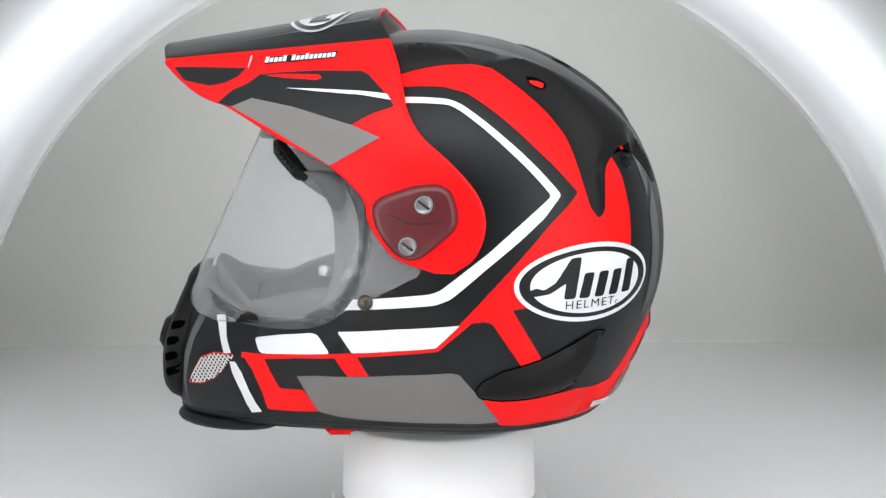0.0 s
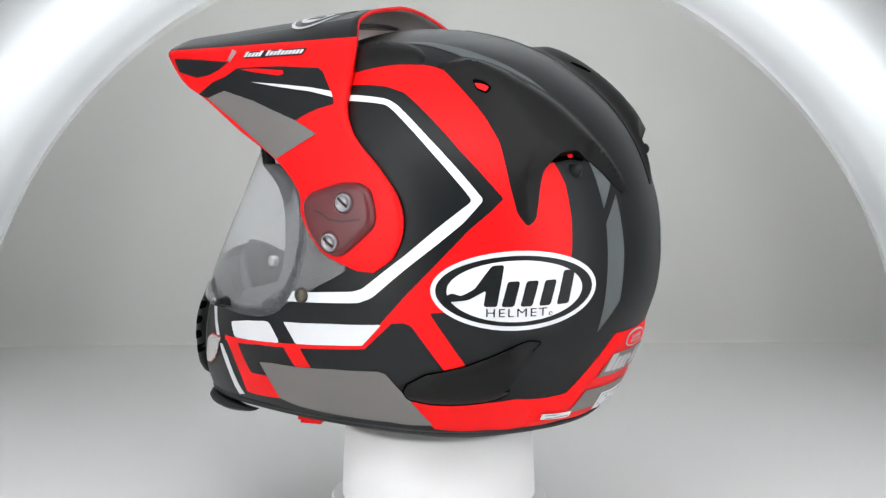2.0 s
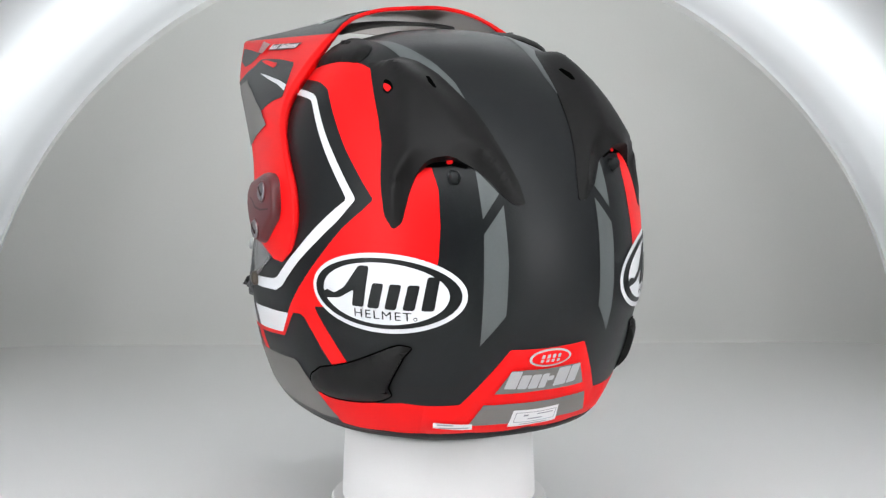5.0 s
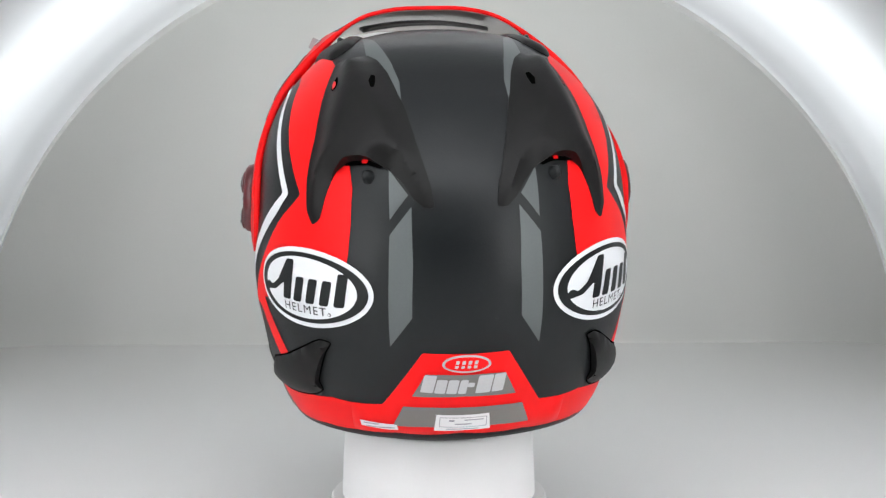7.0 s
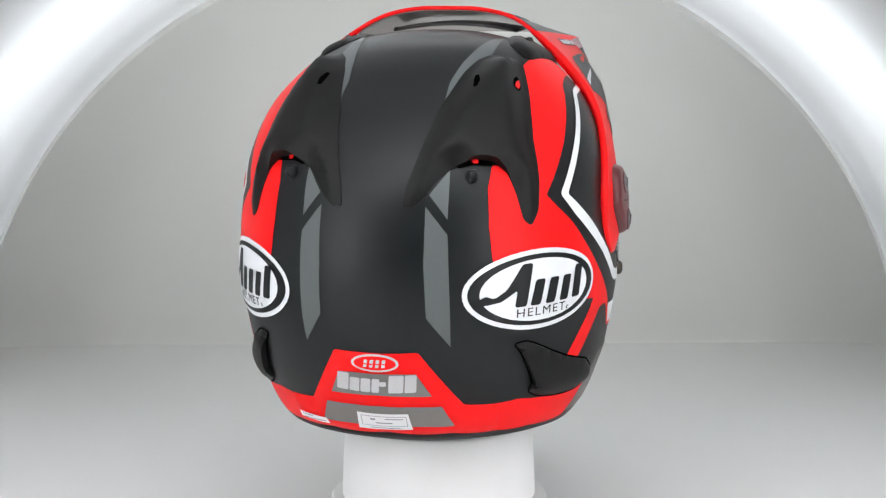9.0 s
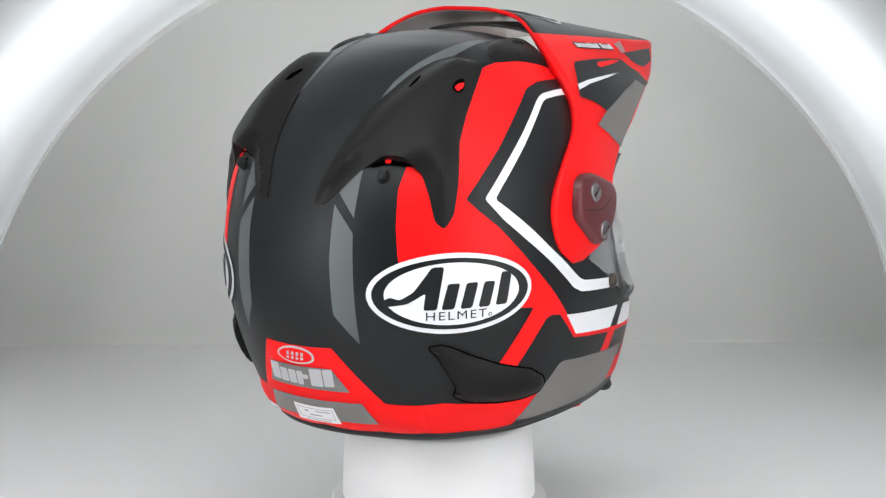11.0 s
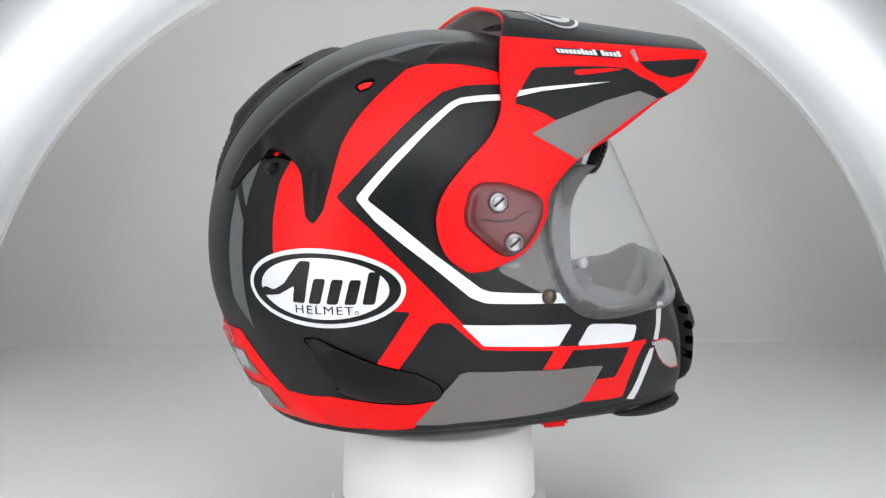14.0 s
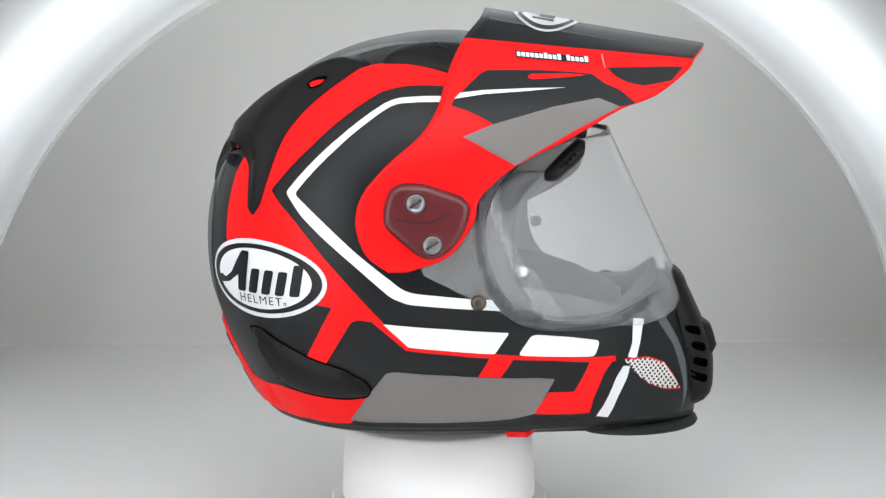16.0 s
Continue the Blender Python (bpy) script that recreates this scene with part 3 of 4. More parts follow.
def make_peak_paint():
    on_peak("black_flash", BLACK, [(0.1662, 0.3222), (0.1521, 0.3224), (0.1174, 0.3221), (0.123, 0.3168), (0.1303, 0.3132), (0.141, 0.3109), (0.1585, 0.3138)], 0.001, lift=0.0004, label="matte black flash")
    on_peak("black_panel", BLACK, [(0.1355, 0.3005), (0.1255, 0.3087), (0.1159, 0.3127), (0.108, 0.3184), (0.0932, 0.3199), (0.0711, 0.3211), (0.0417, 0.3212), (0.0372, 0.3192), (0.0225, 0.3051),
                                  (0.0197, 0.3003), (0.031, 0.2969), (0.0399, 0.2928), (0.0476, 0.2884), (0.0689, 0.2901), (0.112, 0.2990), (0.1270, 0.2985)], 0.001, lift=0.0004, label="matte black panel")
    on_peak("red_dash", RED, [(0.1042, 0.3177), (0.0931, 0.3187), (0.069, 0.3186), (0.067, 0.3165), (0.0706, 0.3153), (0.0929, 0.3165)], 0.0006, lift=0.0007, label="red dash")
    on_peak("white_spear", WHITE, [(0.0917, 0.3103), (0.0701, 0.3101), (0.0408, 0.3091), (0.0248, 0.3076), (0.0217, 0.304), (0.0407, 0.3067), (0.07, 0.3085)], lift=0.0008, label="thin white spear")
    on_peak("reflective_panel", SILVER, [(0.1258, 0.2985), (0.1122, 0.3038), (0.0842, 0.2991), (0.0469, 0.289), (0.0282, 0.2814), (0.0608, 0.2632), (0.0739, 0.2712), (0.0986, 0.2850)], lift=0.0008, label="grey reflective film panel")
    for sign in (-1, 1):
        name_plate = drawn("name_strip", rounded([Vector(p) for p in ((0.1063, 0.3246), (0.1047, 0.3288), (0.0580, 0.3329), (0.0594, 0.3286))], 0.0008), Side(PEAKSKIN, sign), BLACK, lift=0.0004, parent=helmet, label="small black strip with white lettering bars")
        for i in range(16):
            if i == 5:
                continue
            y, h = 0.1055 - i * 0.00288, 0.0026 + (0.0008 if i in (0, 4, 6, 9) else 0)
            z = 0.3252 + (0.1055 - y) * 0.086
            drawn("lettering_bar", [Vector(p) for p in ((y, z), (y - 0.0023, z + 0.0002), (y - 0.0023 - 0.0006, z + h + 0.0002), (y - 0.0006, z + h))], Side(PEAKSKIN, sign), WHITE, lift=0.0008, parent=name_plate)
        at, normal = Side(PEAKSKIN, sign).place((0.1150, 0.3258))
        bm = bmesh.new()
        bmesh.ops.create_cube(bm, size=1)
        bmesh.ops.scale(bm, vec=(0.0066, 0.0005, 0.0085), verts=bm.verts)
        bmesh.ops.bevel(bm, geom=list(bm.edges), offset=0.0001, segments=1, affect="EDGES")
        bmesh.ops.transform(bm, matrix=Matrix.Translation(at + Vector((0.0010 * sign, 0, 0))) @ pose(0, 0, 0, 14, -sign * 25, 0), verts=bm.verts)
        part("vent_fin", bm, PALE, peak, "pale vent fin", smooth=False)
    top = Top(PEAKSKIN)
    base = drawn("emblem", oval(0, 0.0755, 0.0500, 0.0215), top, WHITE, lift=0.0006, parent=helmet, label="white oval emblem with black ring and strokes")
    drawn("emblem_ring", oval(0, 0.0755, 0.0470, 0.0190), top, BLACK, lift=0.0009, parent=base)
    drawn("emblem_field", oval(0, 0.0755, 0.0400, 0.0160), top, WHITE, lift=0.0012, parent=base)
    for i, x in enumerate((0.026, 0.014, 0.003, -0.008, -0.019, -0.028)):
        h = 0.011 if i in (0, 5) else 0.008
        drawn("emblem_stroke", rounded([Vector((x - 0.004, 0.0755 + 0.006)), Vector((x + 0.003, 0.0755 + 0.006)), Vector((x + 0.001, 0.0815 - h * 1.3)), Vector((x - 0.006, 0.0815 - h * 1.3))], 0.001), top, BLACK, lift=0.0015, parent=base)
    for sign in (-1, 1):
        drawn("grey_line", [Vector((sign * x, y)) for x, y in ((0.0385, 0.040), (0.0425, 0.040), (0.0470, 0.11), (0.0475, 0.150), (0.0455, 0.11))], top, GREY, lift=0.0005, parent=peak, label="thin grey line")


make_peak_paint()


# ---- vents and covers ----
def make_horns():
    hood = [(-74.0, 60.3), (-70.1, 59.4), (-62.0, 53.2), (-53.6, 43.3), (-50.0, 36.0), (-48.4, 24.7), (-46.8, 17.3), (-44.1, 13.6), (-41.6, 15.4), (-40.0, 22.4), (-38.2, 27.6), (-34.2, 30.6), (-28.0, 31.2), (-21.8, 29.0), (-17.0, 25.2), (-14.0, 21.4),
            (-11.0, 19.0), (-8.3, 19.1), (-9.3, 24.5), (-14.2, 36.8), (-19.3, 46.5), (-23.5, 51.4), (-33.9, 60.0), (-47.2, 64.9), (-59.0, 66.0)]
    outlet = [(-31.0, 30.5, 0.023)]
    hoods = both("exhaust_hood", VENT, hood, 0.003, cell=0.0035, lift=0.0006, height=0.0095, width=0.022, gentle=True, hard=outlet, label="matte black two-horned exhaust hood")
    both("hood_opening", GAP_SHADE, [(-56.8, 54.8), (-52.5, 53.4), (-49.6, 50.6), (-51.8, 49.4), (-55.4, 51.2)], 0.0026, bases=hoods, lift=0.0003, cell=0.0025, label="dark patch for the shade in an oval vent opening")
    both("opening_mark", RED, [(-56.0, 53.4), (-52.6, 52.3), (-50.6, 50.9), (-52.0, 50.0), (-55.0, 51.7)], 0.0014, bases=hoods, lift=0.0006, cell=0.0025, label="red inside of the vent opening")
    both("hood_opening", GAP_SHADE, [(-38.6, 56.4), (-37.2, 56.8), (-34.8, 54.2), (-33.2, 51.6), (-34.2, 51.1), (-36.9, 53.4)], 0.0012, bases=hoods, lift=0.0003, cell=0.0025, label="dark patch for the shade in an oval vent opening")
    both("hood_mouth", GAP_SHADE, [(-36.5, 29.4), (-33.5, 30.9), (-28.0, 31.5), (-22.5, 29.9), (-24.0, 29.0), (-28.0, 29.9), (-32.5, 29.6)], lift=0.0009, label="dark patch for the shade in the vent mouth")
    both("vent_knob", RUBBER, [(-28.9, 28.8), (-26.2, 28.6), (-25.4, 26.6), (-26.4, 24.9), (-28.6, 25.3), (-29.4, 27.0)], 0.0016, lift=0.0005, cell=0.002, height=0.0055, width=0.003, label="small black vent knob")
    both("knob_mark", RED, [(-29.6, 31.0), (-27.6, 31.0), (-27.8, 30.0), (-29.4, 30.0)], 0.0006, lift=0.003, label="small red mark")


# shade inside openings and gaps, painted as near-black patches on the uncut surface
GAP_SHADE = material("gap_shade", (0.0015, 0.0015, 0.0015), 0.9, Specular_IOR_Level=0.0)
make_horns()


def make_covers():
    brows = both("brow_vent", VENT, [(-113.0, 54.4), (-124.5, 59.5), (-133.0, 63.5), (-128.0, 67.0), (-104.0, 69.5), (-86.5, 67.4), (-80.0, 63.6), (-80.3, 60.1), (-95.1, 59.0), (-103.8, 57.2)], 0.003, cell=0.004, lift=0.0005, height=0.0035, width=0.008, label="matte black brow vent cover")
    both("vent_slider", RUBBER, [(-116.0, 63.9), (-106.0, 65.6), (-104.0, 64.2), (-114.0, 62.6)], 0.0014, bases=brows, cell=0.003, lift=0.0002, height=0.0022, width=0.002, label="small black slider")
    lip = [(-79.6, -31.6), (-73.2, -28.3), (-60.7, -25.2), (-53.4, -22.3), (-46.2, -19.0), (-43.1, -17.9), (-39.5, -18.3), (-42.2, -21.1), (-45.9, -27.0), (-48.4, -31.0), (-47.4, -33.4), (-50.5, -35.0),
           (-53.5, -35.8), (-60.9, -36.6), (-72.8, -37.0), (-80.1, -36.1), (-81.4, -34.1)]
    both("ear_cover_seam", GAP_SHADE, lip, 0.002, grow=0.0011, lift=0.0007, label="dark seam round the ear cover")
    covers = both("ear_cover", VENT, lip, 0.002, cell=0.004, lift=0.0008, height=0.0042, width=0.012, hard=[(-45.5, -26.5, 0.018)], label="matte black leaf-shaped ear cover")
    both("cover_notch", GAP_SHADE, [(-50.0, -31.6), (-46.6, -31.0), (-46.9, -32.4)], bases=covers, lift=0.0004, cell=0.003, label="dark patch for the shade in a notch")
    # chin vent
    half = [(174.5, -4.0), (172.2, -10.0), (171.6, -16.0), (172.4, -22.0), (174.8, -29.0)]
    spot = Spot(180, -16)
    poly = [spot.flat(a, e) for a, e in half] + [spot.flat(360 - a, e) for a, e in reversed(half)]
    chin = drawn("chin_vent", rounded(poly, 0.006), spot, VENT, cell=0.003, lift=0.0006, height=0.0080, width=0.009, label="matte black ribbed chin vent", lean=lambda p: 0.75 + 0.25 * math.cos((p.y + 0.004) / 0.026 * 1.2))
    spot = Spot(180, -16, tree_of(chin))
    for sign in (-1, 1):
        for i in range(4):
            x, y = sign * (0.0150 - 0.0008 * i), 0.0010 - i * 0.0062
            drawn("vent_slot", rounded([Vector((x - 0.0026, y - 0.0017)), Vector((x + 0.0026, y - 0.0017)), Vector((x + 0.0026, y + 0.0017)), Vector((x - 0.0026, y + 0.0017))], 0.0015), spot, GAP_SHADE, lift=0.0004, cell=0.002, parent=chin, label="dark patch for the shade in a vent slot")
    drawn("vent_lever", rounded([Vector(p) for p in ((-0.007, -0.008), (0.007, -0.008), (0.007, 0.004), (-0.007, 0.004))], 0.002), spot, RUBBER, lift=0.0002, cell=0.003, height=0.0035, width=0.003, parent=chin, label="small black lever")
    # side intakes with woven wire
    leaf = [(-153.7, -21.5), (-159.7, -20.9), (-164.4, -21.8), (-167.4, -24.0), (-169.8, -26.2), (-165.4, -26.6), (-160.9, -25.9), (-156.7, -23.9)]
    mid = (-163.0, -24.0)
    both("intake_rim", RED, [(mid[0] + (a - mid[0]) * 1.05 - 0.3, mid[1] + (e - mid[1]) * 1.10) for a, e in leaf], 0.001, lift=0.0006, label="red intake rim")
    both("intake_hole", GAP_SHADE, leaf, 0.001, lift=0.0009, label="dark patch for the shade inside the intake")
    for sign in (1, -1):
        spot = Spot(mid[0] * sign, mid[1])
        poly = [spot.flat(a * sign, e) for a, e in leaf]
        bm = bmesh.new()
        n = len(poly)
        for slope in (0.9, -0.9):
            for i in range(-18, 19):
                base = i * 0.0025
                cuts = []
                for j in range(n):
                    a, b = poly[j], poly[(j + 1) % n]
                    fa, fb = a.y - slope * a.x - base, b.y - slope * b.x - base
                    if fa * fb < 0:
                        cuts.append(a + (b - a) * (fa / (fa - fb)))
                if len(cuts) == 2:
                    cuts.sort(key=lambda c: c.x)
                    steps = max(2, int((cuts[1] - cuts[0]).length / 0.003))
                    w = Vector((-slope, 1)).normalized() * 0.00042
                    rows = []
                    for s in range(steps + 1):
                        c = cuts[0] + (cuts[1] - cuts[0]) * s / steps
                        row = []
                        for off, up in ((-1, 0.0011), (0, 0.0017), (1, 0.0011)):
                            at, normal = spot.place(c + w * off)
                            row.append(at + normal * (up + (0.0002 if slope > 0 else 0)))
                        rows.append(row)
                    grid(bm, rows)
        bmesh.ops.recalc_face_normals(bm, faces=bm.faces)
        part("wire_mesh", bm, WIRE, helmet, "silver woven wire mesh")


WIRE = material("silver_wire", (0.66, 0.65, 0.63), 0.35, 0.4)
make_covers()


def make_pods():
    outline = [(0.0315, 0.2369), (0.0271, 0.2435), (0.0046, 0.2516), (-0.0096, 0.2523), (-0.0168, 0.2482), (-0.0208, 0.2343), (-0.0197, 0.2255), (-0.008, 0.2146), (0.0011, 0.2071), (0.0084, 0.2049), (0.0170, 0.2085), (0.0245, 0.2172), (0.0298, 0.228)]
    for sign in (-1, 1):
        spot = Side(PEAKSKIN, sign)
        pod = drawn("pivot_cover", rounded([Vector((0.0054 + (y - 0.005) * 1.06, 0.2296 + (z - 0.229) * 1.03)) for y, z in outline], 0.004), spot, SMOKE, cell=0.0018, lift=0.0005, height=0.0046, width=0.0042, parent=helmet, label="smoked dark red pivot cover with two steel bolts")
        drawn("cover_groove", rounded([Vector(p) for p in ((0.0225, 0.2343), (0.0170, 0.2328), (0.0100, 0.2290), (0.0000, 0.2285), (-0.0130, 0.2308), (-0.0130, 0.2318), (0.0000, 0.2298), (0.0100, 0.2305), (0.0170, 0.2342), (0.0225, 0.2352))], 0.001), Side(tree_of(pod), sign), GROOVE_SHADE, cell=0.003, lift=0.0003, parent=pod, label="dark strip for the shade in a groove")
        for y, z in ((-0.0009, 0.2405), (0.0094, 0.2153)):
            at, normal = spot.place((y, z))
            turn = normal.to_track_quat("Z", "Y").to_matrix().to_4x4()
            bm = bmesh.new()
            lathe(bm, [(0.0074, 0.0), (0.0074, 0.0014), (0.0068, 0.0020), (0.0062, 0.0010)], 32)
            bmesh.ops.transform(bm, matrix=Matrix.Translation(at + normal * 0.0039) @ turn, verts=bm.verts)
            part("bolt_seat", bm, SMOKE, pod)
            bm = bmesh.new()
            lathe(bm, [(0.0061, 0.0), (0.0061, 0.0026), (0.0055, 0.0034), (0.0046, 0.0036), (0.0042, 0.0030), (0.0020, 0.0036), (0.0002, 0.0037)], 32)
            bmesh.ops.transform(bm, matrix=Matrix.Translation(at + normal * 0.0031) @ turn, verts=bm.verts)
            bolt = part("bolt", bm, STEEL, pod, "round steel bolt with a coin slot")
            bm = bmesh.new()
            bmesh.ops.create_cube(bm, size=1)
            bmesh.ops.scale(bm, vec=(0.0085, 0.0014, 0.0008), verts=bm.verts)
            bmesh.ops.transform(bm, matrix=Matrix.Translation(at + normal * 0.0068) @ turn @ pose(0, 0, 0, 0, 0, 35 * sign), verts=bm.verts)
            part("bolt_slot", bm, GROOVE_SHADE, pod)


# the groove and bolt slots aren't cut; this dark colour paints their shade
GROOVE_SHADE = material("groove_shade", (0.03, 0.006, 0.008), 0.5)
make_pods()


# ---- shield ----
def shield_at(phi, z):
    f = 0.1187 + 0.47 * (0.276 - z)
    w = 0.1252 - max(0.0, z - 0.20) * 0.10 - max(0.0, 0.195 - z) * 0.06
    tuck = 1 - (0.03 + 0.05 * min(1.0, max(0.0, (z - 0.16) / 0.1))) * math.sin(2 * phi) ** 2
    return Vector((w * math.sin(phi) * tuck, f * math.cos(phi) * tuck, z - BASE))


def make_shield():
    low = [(0, 0.170), (8, 0.1665), (16, 0.160), (25, 0.1550), (35, 0.1535), (46, 0.1562), (58, 0.1602), (66, 0.1640), (71, 0.168), (80, 0.182), (90, 0.197)]
    high = [(0, 0.277), (30, 0.274), (48, 0.269), (63, 0.260), (80, 0.250), (90, 0.243)]
    angles = np.linspace(-89, 89, 150)
    rows = []
    for t in np.linspace(0, 1, 24):
        row = []
        for a in angles:
            lo, hi = np.interp(abs(a), *zip(*low)), np.interp(abs(a), *zip(*high))
            row.append(shield_at(radians(a), lo + (hi - lo) * t))
        rows.append(row)
    bm = bmesh.new()
    grid(bm, rows)
    bmesh.ops.recalc_face_normals(bm, faces=bm.faces)
    bm.normal_update()
    tree = BVHTree.FromBMesh(bm)
    f = bm.faces[len(bm.faces) // 2]
    if f.normal.dot(f.calc_center_median() - CENTRE) < 0:
        bmesh.ops.reverse_faces(bm, faces=bm.faces)
        bm.normal_update()
    outer = list(bm.faces)
    deep = {v: bm.verts.new(v.co - v.normal * 0.0013) for v in list(bm.verts)}
    rim = [e for e in bm.edges if len(e.link_faces) == 1]
    for face in outer:
        bm.faces.new([deep[v] for v in reversed(face.verts)])
    for e in rim:
        a, b = e.verts
        bm.faces.new([a, b, deep[b], deep[a]])
    bmesh.ops.recalc_face_normals(bm, faces=bm.faces)
    ob = part("face_shield", bm, SHIELD, helmet, "clear curved plastic face shield")
    ob.visible_shadow = False
    return ob, tree


shield, SHIELDSKIN = make_shield()


def knob(name, at, way, profile, mat, parent, label=""):
    bm = bmesh.new()
    lathe(bm, profile, 28)
    bmesh.ops.transform(bm, matrix=Matrix.Translation(at) @ way.to_track_quat("Z", "Y").to_matrix().to_4x4(), verts=bm.verts)
    bmesh.ops.remove_doubles(bm, verts=bm.verts, dist=1e-6)
    bmesh.ops.recalc_face_normals(bm, faces=bm.faces)
    return part(name, bm, mat, parent, label)


def make_shield_fittings():
    for sign in (-1, 1):
        spot = Side(SHIELDSKIN, sign)
        vent = drawn("shield_vent", rounded([Vector(p) for p in ((0.1035, 0.2725), (0.0985, 0.2745), (0.088, 0.2660), (0.0775, 0.2560), (0.0785, 0.2500), (0.0860, 0.2495), (0.1020, 0.2620))], 0.002), spot, VENT, cell=0.003, lift=0.0004, height=0.004, width=0.003, parent=shield, label="black shield vent shutter")
        drawn("vent_tab", rounded([Vector(p) for p in ((0.1000, 0.2665), (0.0965, 0.2685), (0.0830, 0.2560), (0.0850, 0.2520))], 0.0012), spot, RUBBER, cell=0.003, lift=0.0042, height=0.002, width=0.002, parent=shield)
        at, normal = spot.place((0.034, 0.1755))
        knob("shield_button", at - normal * 0.004, normal, [(0.0002, 0.0072), (0.003, 0.0070), (0.0046, 0.0058), (0.0050, 0.004), (0.0050, 0.0)], BRONZE, shield, "small dull bronze button")
        at, normal = spot.place((0.0655, 0.1955))
        knob("lens_pin", at - normal * 0.003, normal, [(0.0002, 0.0046), (0.0022, 0.0048), (0.0036, 0.0042), (0.0038, 0.003), (0.0038, 0.0)], CLEARPIN, shield, "clear round lens pin")
    drawn("shield_tab", rounded([Vector(p) for p in ((0.1085, 0.1520), (0.1250, 0.1500), (0.1260, 0.1580), (0.1200, 0.1640), (0.1130, 0.1630))], 0.003), Side(SHIELDSKIN, -1), VENT, cell=0.003, lift=0.0004, height=0.006, width=0.004, parent=shield, label="black opening tab")


CLEARPIN = material("clear_plastic_pin", (0.42, 0.43, 0.44), 0.2, 0.3)
make_shield_fittings()


# ---- lower edge and lining ----
def ring_rows(profile, around=144, raised=0.0):
    """Rings that follow the shell's lower edge; profile: outward offset, height."""
    z, b, mid, back, front = SHELL[-1]
    rows = []
    for off, h in profile:
        row = []
        for i in range(around):
            a = 2 * math.pi * i / around
            s, c = math.sin(a), math.cos(a)
            long = (mid - back) if c > 0 else (front - mid)
            x = (b + off) * s
            prow = 0.0 if c > 0 else 0.0136 * math.exp(-(x / 0.038) ** 2)
            row.append(Vector((x, prow + mid - (long + off) * c, h - CHIN_DROP * max(0.0, -c) ** 5 - BASE + raised * (0.4 + 0.6 * s * s) * max(0.0, min(1.0, (h - 0.0842) / 0.0030)))))
        rows.append(row)
    return rows


def make_lower():
    bm = bmesh.new()
    grid(bm, ring_rows([(-0.004, 0.0882), (0.0008, 0.0897), (0.0016, 0.0880), (0.0010, 0.0868), (-0.002, 0.0852), (-0.008, 0.0840), (-0.018, 0.084)], raised=0.0042), True)
    bmesh.ops.recalc_face_normals(bm, faces=bm.faces)
    part("edge_trim", bm, RUBBER, helmet, "black rubber edge trim")
    bm = bmesh.new()
    grid(bm, ring_rows([(-0.019, 0.0870), (-0.021, 0.0825), (-0.026, 0.0790), (-0.033, 0.0768), (-0.046, 0.0770), (-0.053, 0.082), (-0.054, 0.11), (-0.046, 0.15)]), True)
    bmesh.ops.recalc_face_normals(bm, faces=bm.faces)
    part("neck_roll", bm, NECK, helmet, "black padded neck roll")
    # chin curtain bulge under the chin
    bm = bmesh.new()
    rows = []
    for s in np.linspace(-1, 1, 49):
        a = s * radians(46)
        taper = max(0.0, 1 - s * s) ** 0.7
        cx, cy = (0.0985 + 0.001) * math.sin(a) * 1.02, -0.0215 + 0.1850 * math.cos(a) + 0.0136 * math.exp(-(0.1 * math.sin(a) / 0.038) ** 2)
        way = Vector((math.sin(a), math.cos(a), 0))
        row = []
        for j in range(12):
            t = 2 * math.pi * j / 12
            row.append(Vector((cx, cy, 0.0748 - BASE)) + way * (0.0095 * math.cos(t) * (0.1 + 0.9 * taper) - 0.0050) + Vector((0, 0, (1 - taper) * 0.008 + (0.0048 * math.sin(t)) * (0.1 + 0.9 * taper))))
        rows.append(row)
    grid(bm, rows, True)
    bmesh.ops.recalc_face_normals(bm, faces=bm.faces)
    part("chin_curtain", bm, RUBBER, helmet, "black chin curtain")
    # red strap end under the left side
    for sign in (-1, 1):
        bm = bmesh.new()
        bmesh.ops.create_cube(bm, size=1)
        bmesh.ops.scale(bm, vec=(0.018, 0.018, 0.006), verts=bm.verts)
        bmesh.ops.bevel(bm, geom=list(bm.edges), offset=0.002, segments=2, affect="EDGES")
        bmesh.ops.transform(bm, matrix=pose(0.066 * sign, 0.062, 0.0806 - BASE, 4, 0, -sign * 18), verts=bm.verts)
        part("strap_tab", bm, RED, helmet, "red strap release tab", smooth=False)


NECK = material("black_padding", (0.016, 0.016, 0.018), 0.85, grain=0.4, grain_size=1500, bump=0.3, blotch=0.2)
make_lower()


def make_gasket():
    inner = [(0.105, 0.2845), (0.0585, 0.2595), (0.0425, 0.234), (0.0425, 0.205), (0.0555, 0.1775), (0.078, 0.1630), (0.12, 0.1610), (0.146, 0.171)]
    outer = [(0.108, 0.291), (0.0525, 0.2645), (0.0355, 0.236), (0.0355, 0.2025), (0.0510, 0.1715), (0.0755, 0.1570), (0.122, 0.1545), (0.148, 0.163)]
    inner, outer = [list(map(tuple, spline(r, 40))) for r in (inner, outer)]
    for sign in (-1, 1):
        drawn("port_gasket", inner + outer[::-1], Side(SKIN, sign), GASKET, cell=0.004, lift=0.0006, height=0.0022, width=0.002, parent=helmet, label="dark grey rubber eye port gasket")


GASKET = material("dark_grey_rubber", (0.05, 0.053, 0.057), 0.55, grain=0.3, bump=0.1, blotch=0.2)
make_gasket()


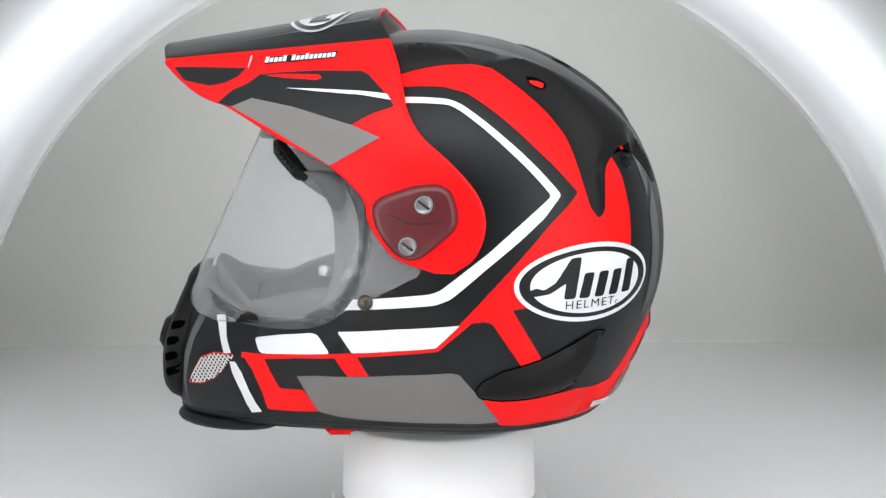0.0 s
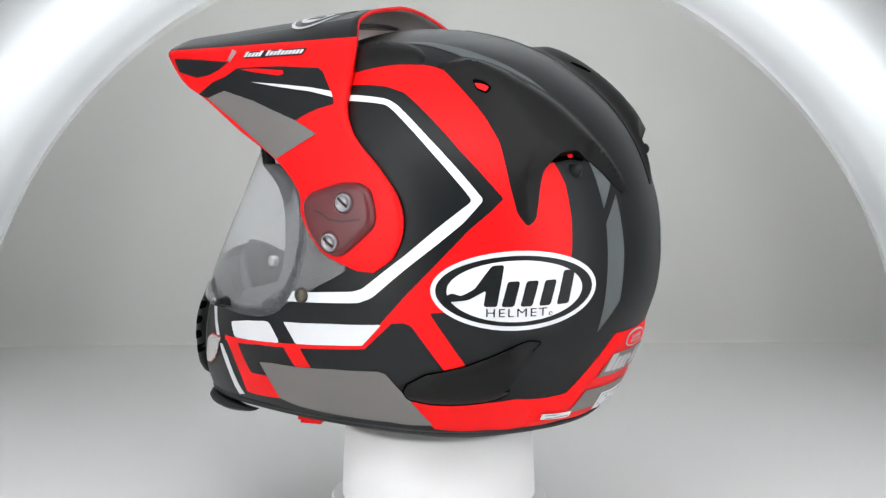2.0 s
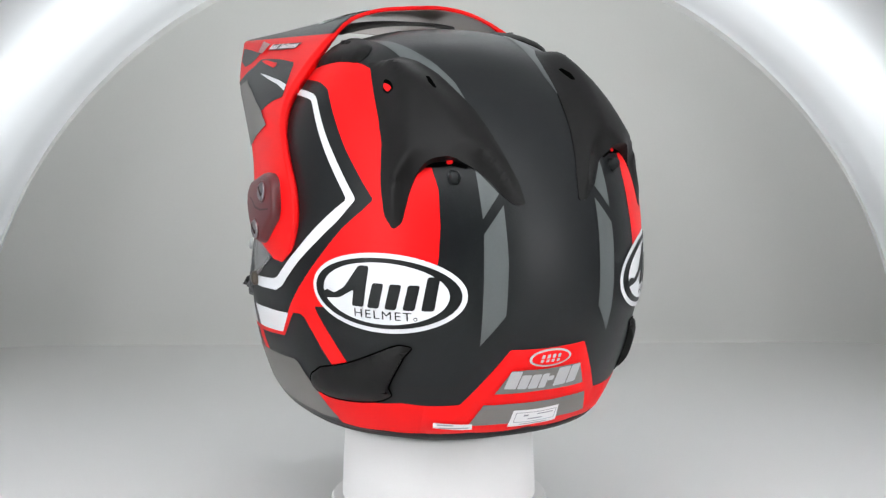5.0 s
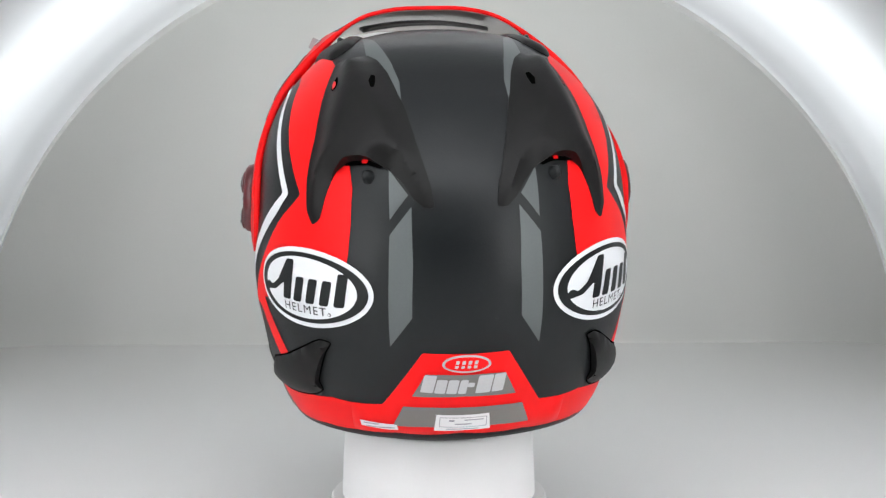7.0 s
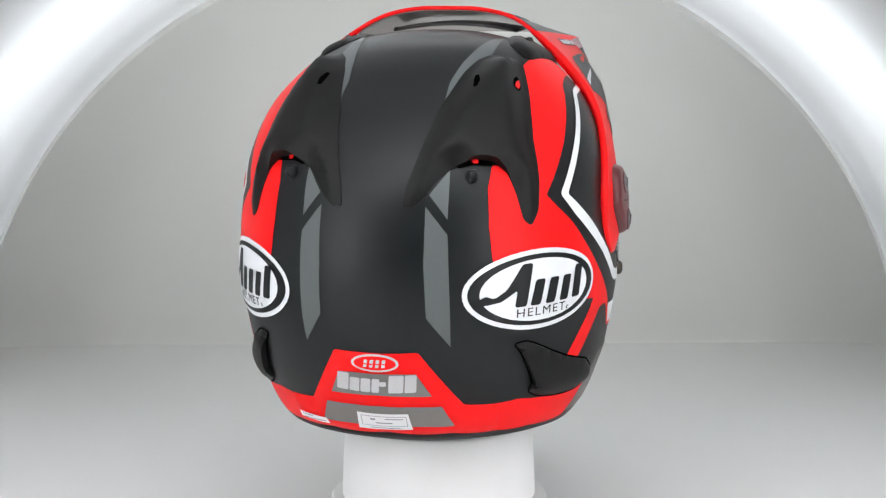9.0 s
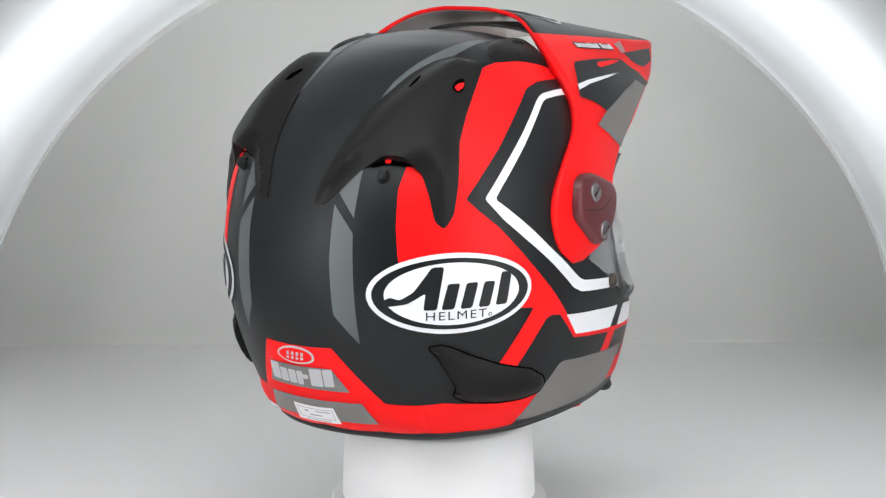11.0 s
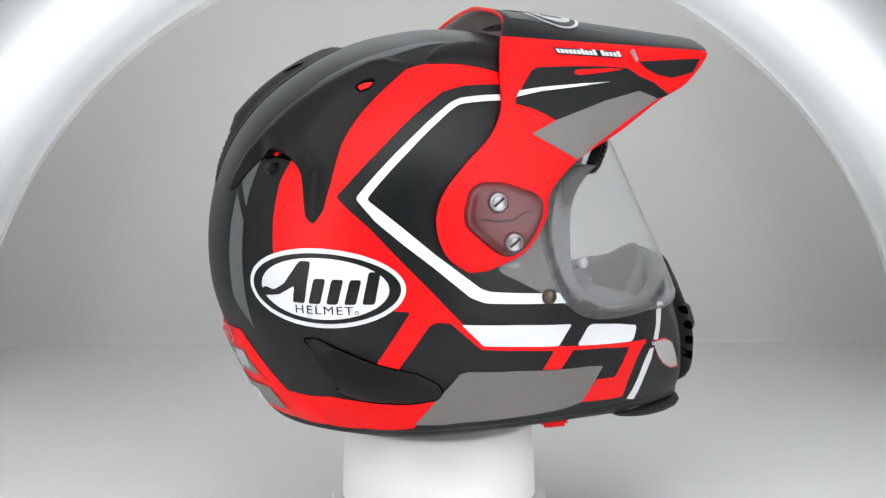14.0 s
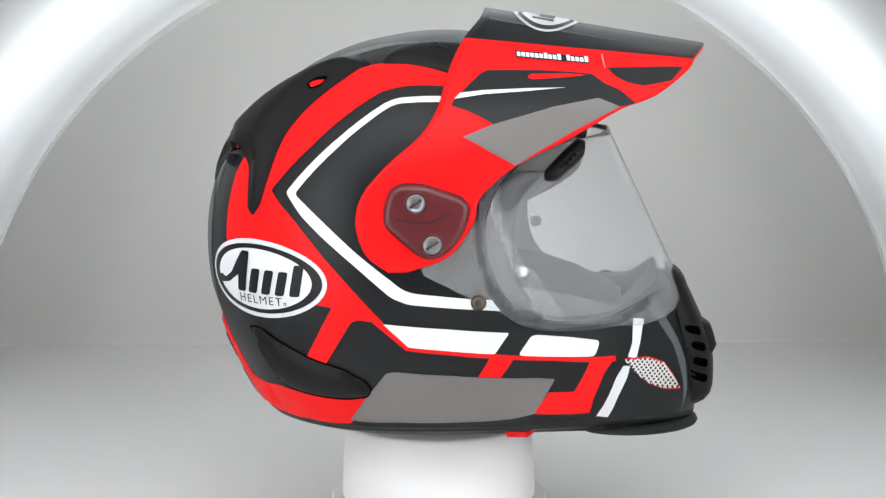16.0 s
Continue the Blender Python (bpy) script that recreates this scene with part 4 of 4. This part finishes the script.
def make_lining():
    # cheek pads with a sloping upper edge
    for sign in (-1, 1):
        rows = []
        for t in np.linspace(0, 1, 24):
            y = 0.128 - 0.115 * t
            top = np.interp(y, (0.013, 0.050, 0.070, 0.095, 0.105, 0.128), (0.181, 0.179, 0.177, 0.171, 0.167, 0.160))
            side = 0.105 * math.sqrt(max(0.05, 1 - ((y + 0.0215) / 0.176) ** 2))
            row = []
            for j in range(16):
                a = 2 * math.pi * j / 16
                row.append(Vector((sign * (side - 0.017 + 0.017 * math.cos(a)), y, (top + 0.085) / 2 + (top - 0.085) / 2 * max(-1, min(1, 1.25 * math.sin(a))) - BASE)))
            rows.append(row)
        bm = bmesh.new()
        vs = grid(bm, rows, True)
        bm.faces.new(vs[0])
        bm.faces.new(vs[-1][::-1])
        bmesh.ops.recalc_face_normals(bm, faces=bm.faces)
        part("cheek_pad", bm, LINING, helmet, "grey cloth cheek pad")
    # rolls of cloth behind the eye port's rear edge
    for sign in (-1, 1):
        rows = []
        for t in np.linspace(0, 1, 14):
            z = 0.165 + 0.092 * t
            y = 0.0455 + 0.020 * abs(2 * t - 1) ** 3
            rows.append([Vector((sign * (0.103 - 0.008 * t * t) + 0.010 * math.cos(a), y + 0.0135 * math.sin(a), z - BASE)) for a in np.linspace(0, 2 * math.pi, 17)[:-1]])
        bm = bmesh.new()
        vs = grid(bm, rows, True)
        bm.faces.new(vs[0])
        bm.faces.new(vs[-1][::-1])
        bmesh.ops.recalc_face_normals(bm, faces=bm.faces)
        part("temple_pad", bm, LINING, helmet, "grey cloth temple pad")
    # breath guard behind the chin bar
    rows = []
    for s in np.linspace(-1, 1, 33):
        x = 0.047 * s
        y = 0.150 - 0.030 * s * s
        top = 0.160 + 0.028 * (1 - abs(s) ** 1.6)
        rows.append([Vector((x, y - d, z - BASE)) for d, z in ((0.0, 0.150), (-0.002, top - 0.004), (0.001, top), (0.004, top - 0.003), (0.008, 0.150))])
    bm = bmesh.new()
    grid(bm, rows, True)
    bmesh.ops.recalc_face_normals(bm, faces=bm.faces)
    part("breath_guard", bm, LINING, helmet, "dark grey breath guard")
    # brow pad
    rows = []
    for s in np.linspace(-1, 1, 33):
        a = s * radians(72)
        way = Vector((math.sin(a) * 0.096, math.cos(a) * 0.104 - 0.012, 0))
        rows.append([way * (1 + 0.10 * math.cos(t)) + Vector((0, 0, 0.258 - 0.030 * abs(s) ** 2 - BASE + 0.013 * math.sin(t))) for t in np.linspace(0, 2 * math.pi, 11)[:-1]])
    bm = bmesh.new()
    grid(bm, rows, True)
    bmesh.ops.recalc_face_normals(bm, faces=bm.faces)
    part("brow_pad", bm, LINING, helmet, "grey cloth brow pad")


make_lining()


def motions():
    for ob, z, off in ((helmet, BASE, OFF), (plinth, 0.0, 0.0)):
        rows = []
        for t, turn in TURNS:
            m = pose(0 if off else 0.0015, 0, z, 0, 0, turn) @ pose(off, 0, 0.13) @ pose(0, 0, -0.13, 0, -0.2 if off else 0, 0)
            rows.append((t, m))
        walk(ob, rows)


motions()
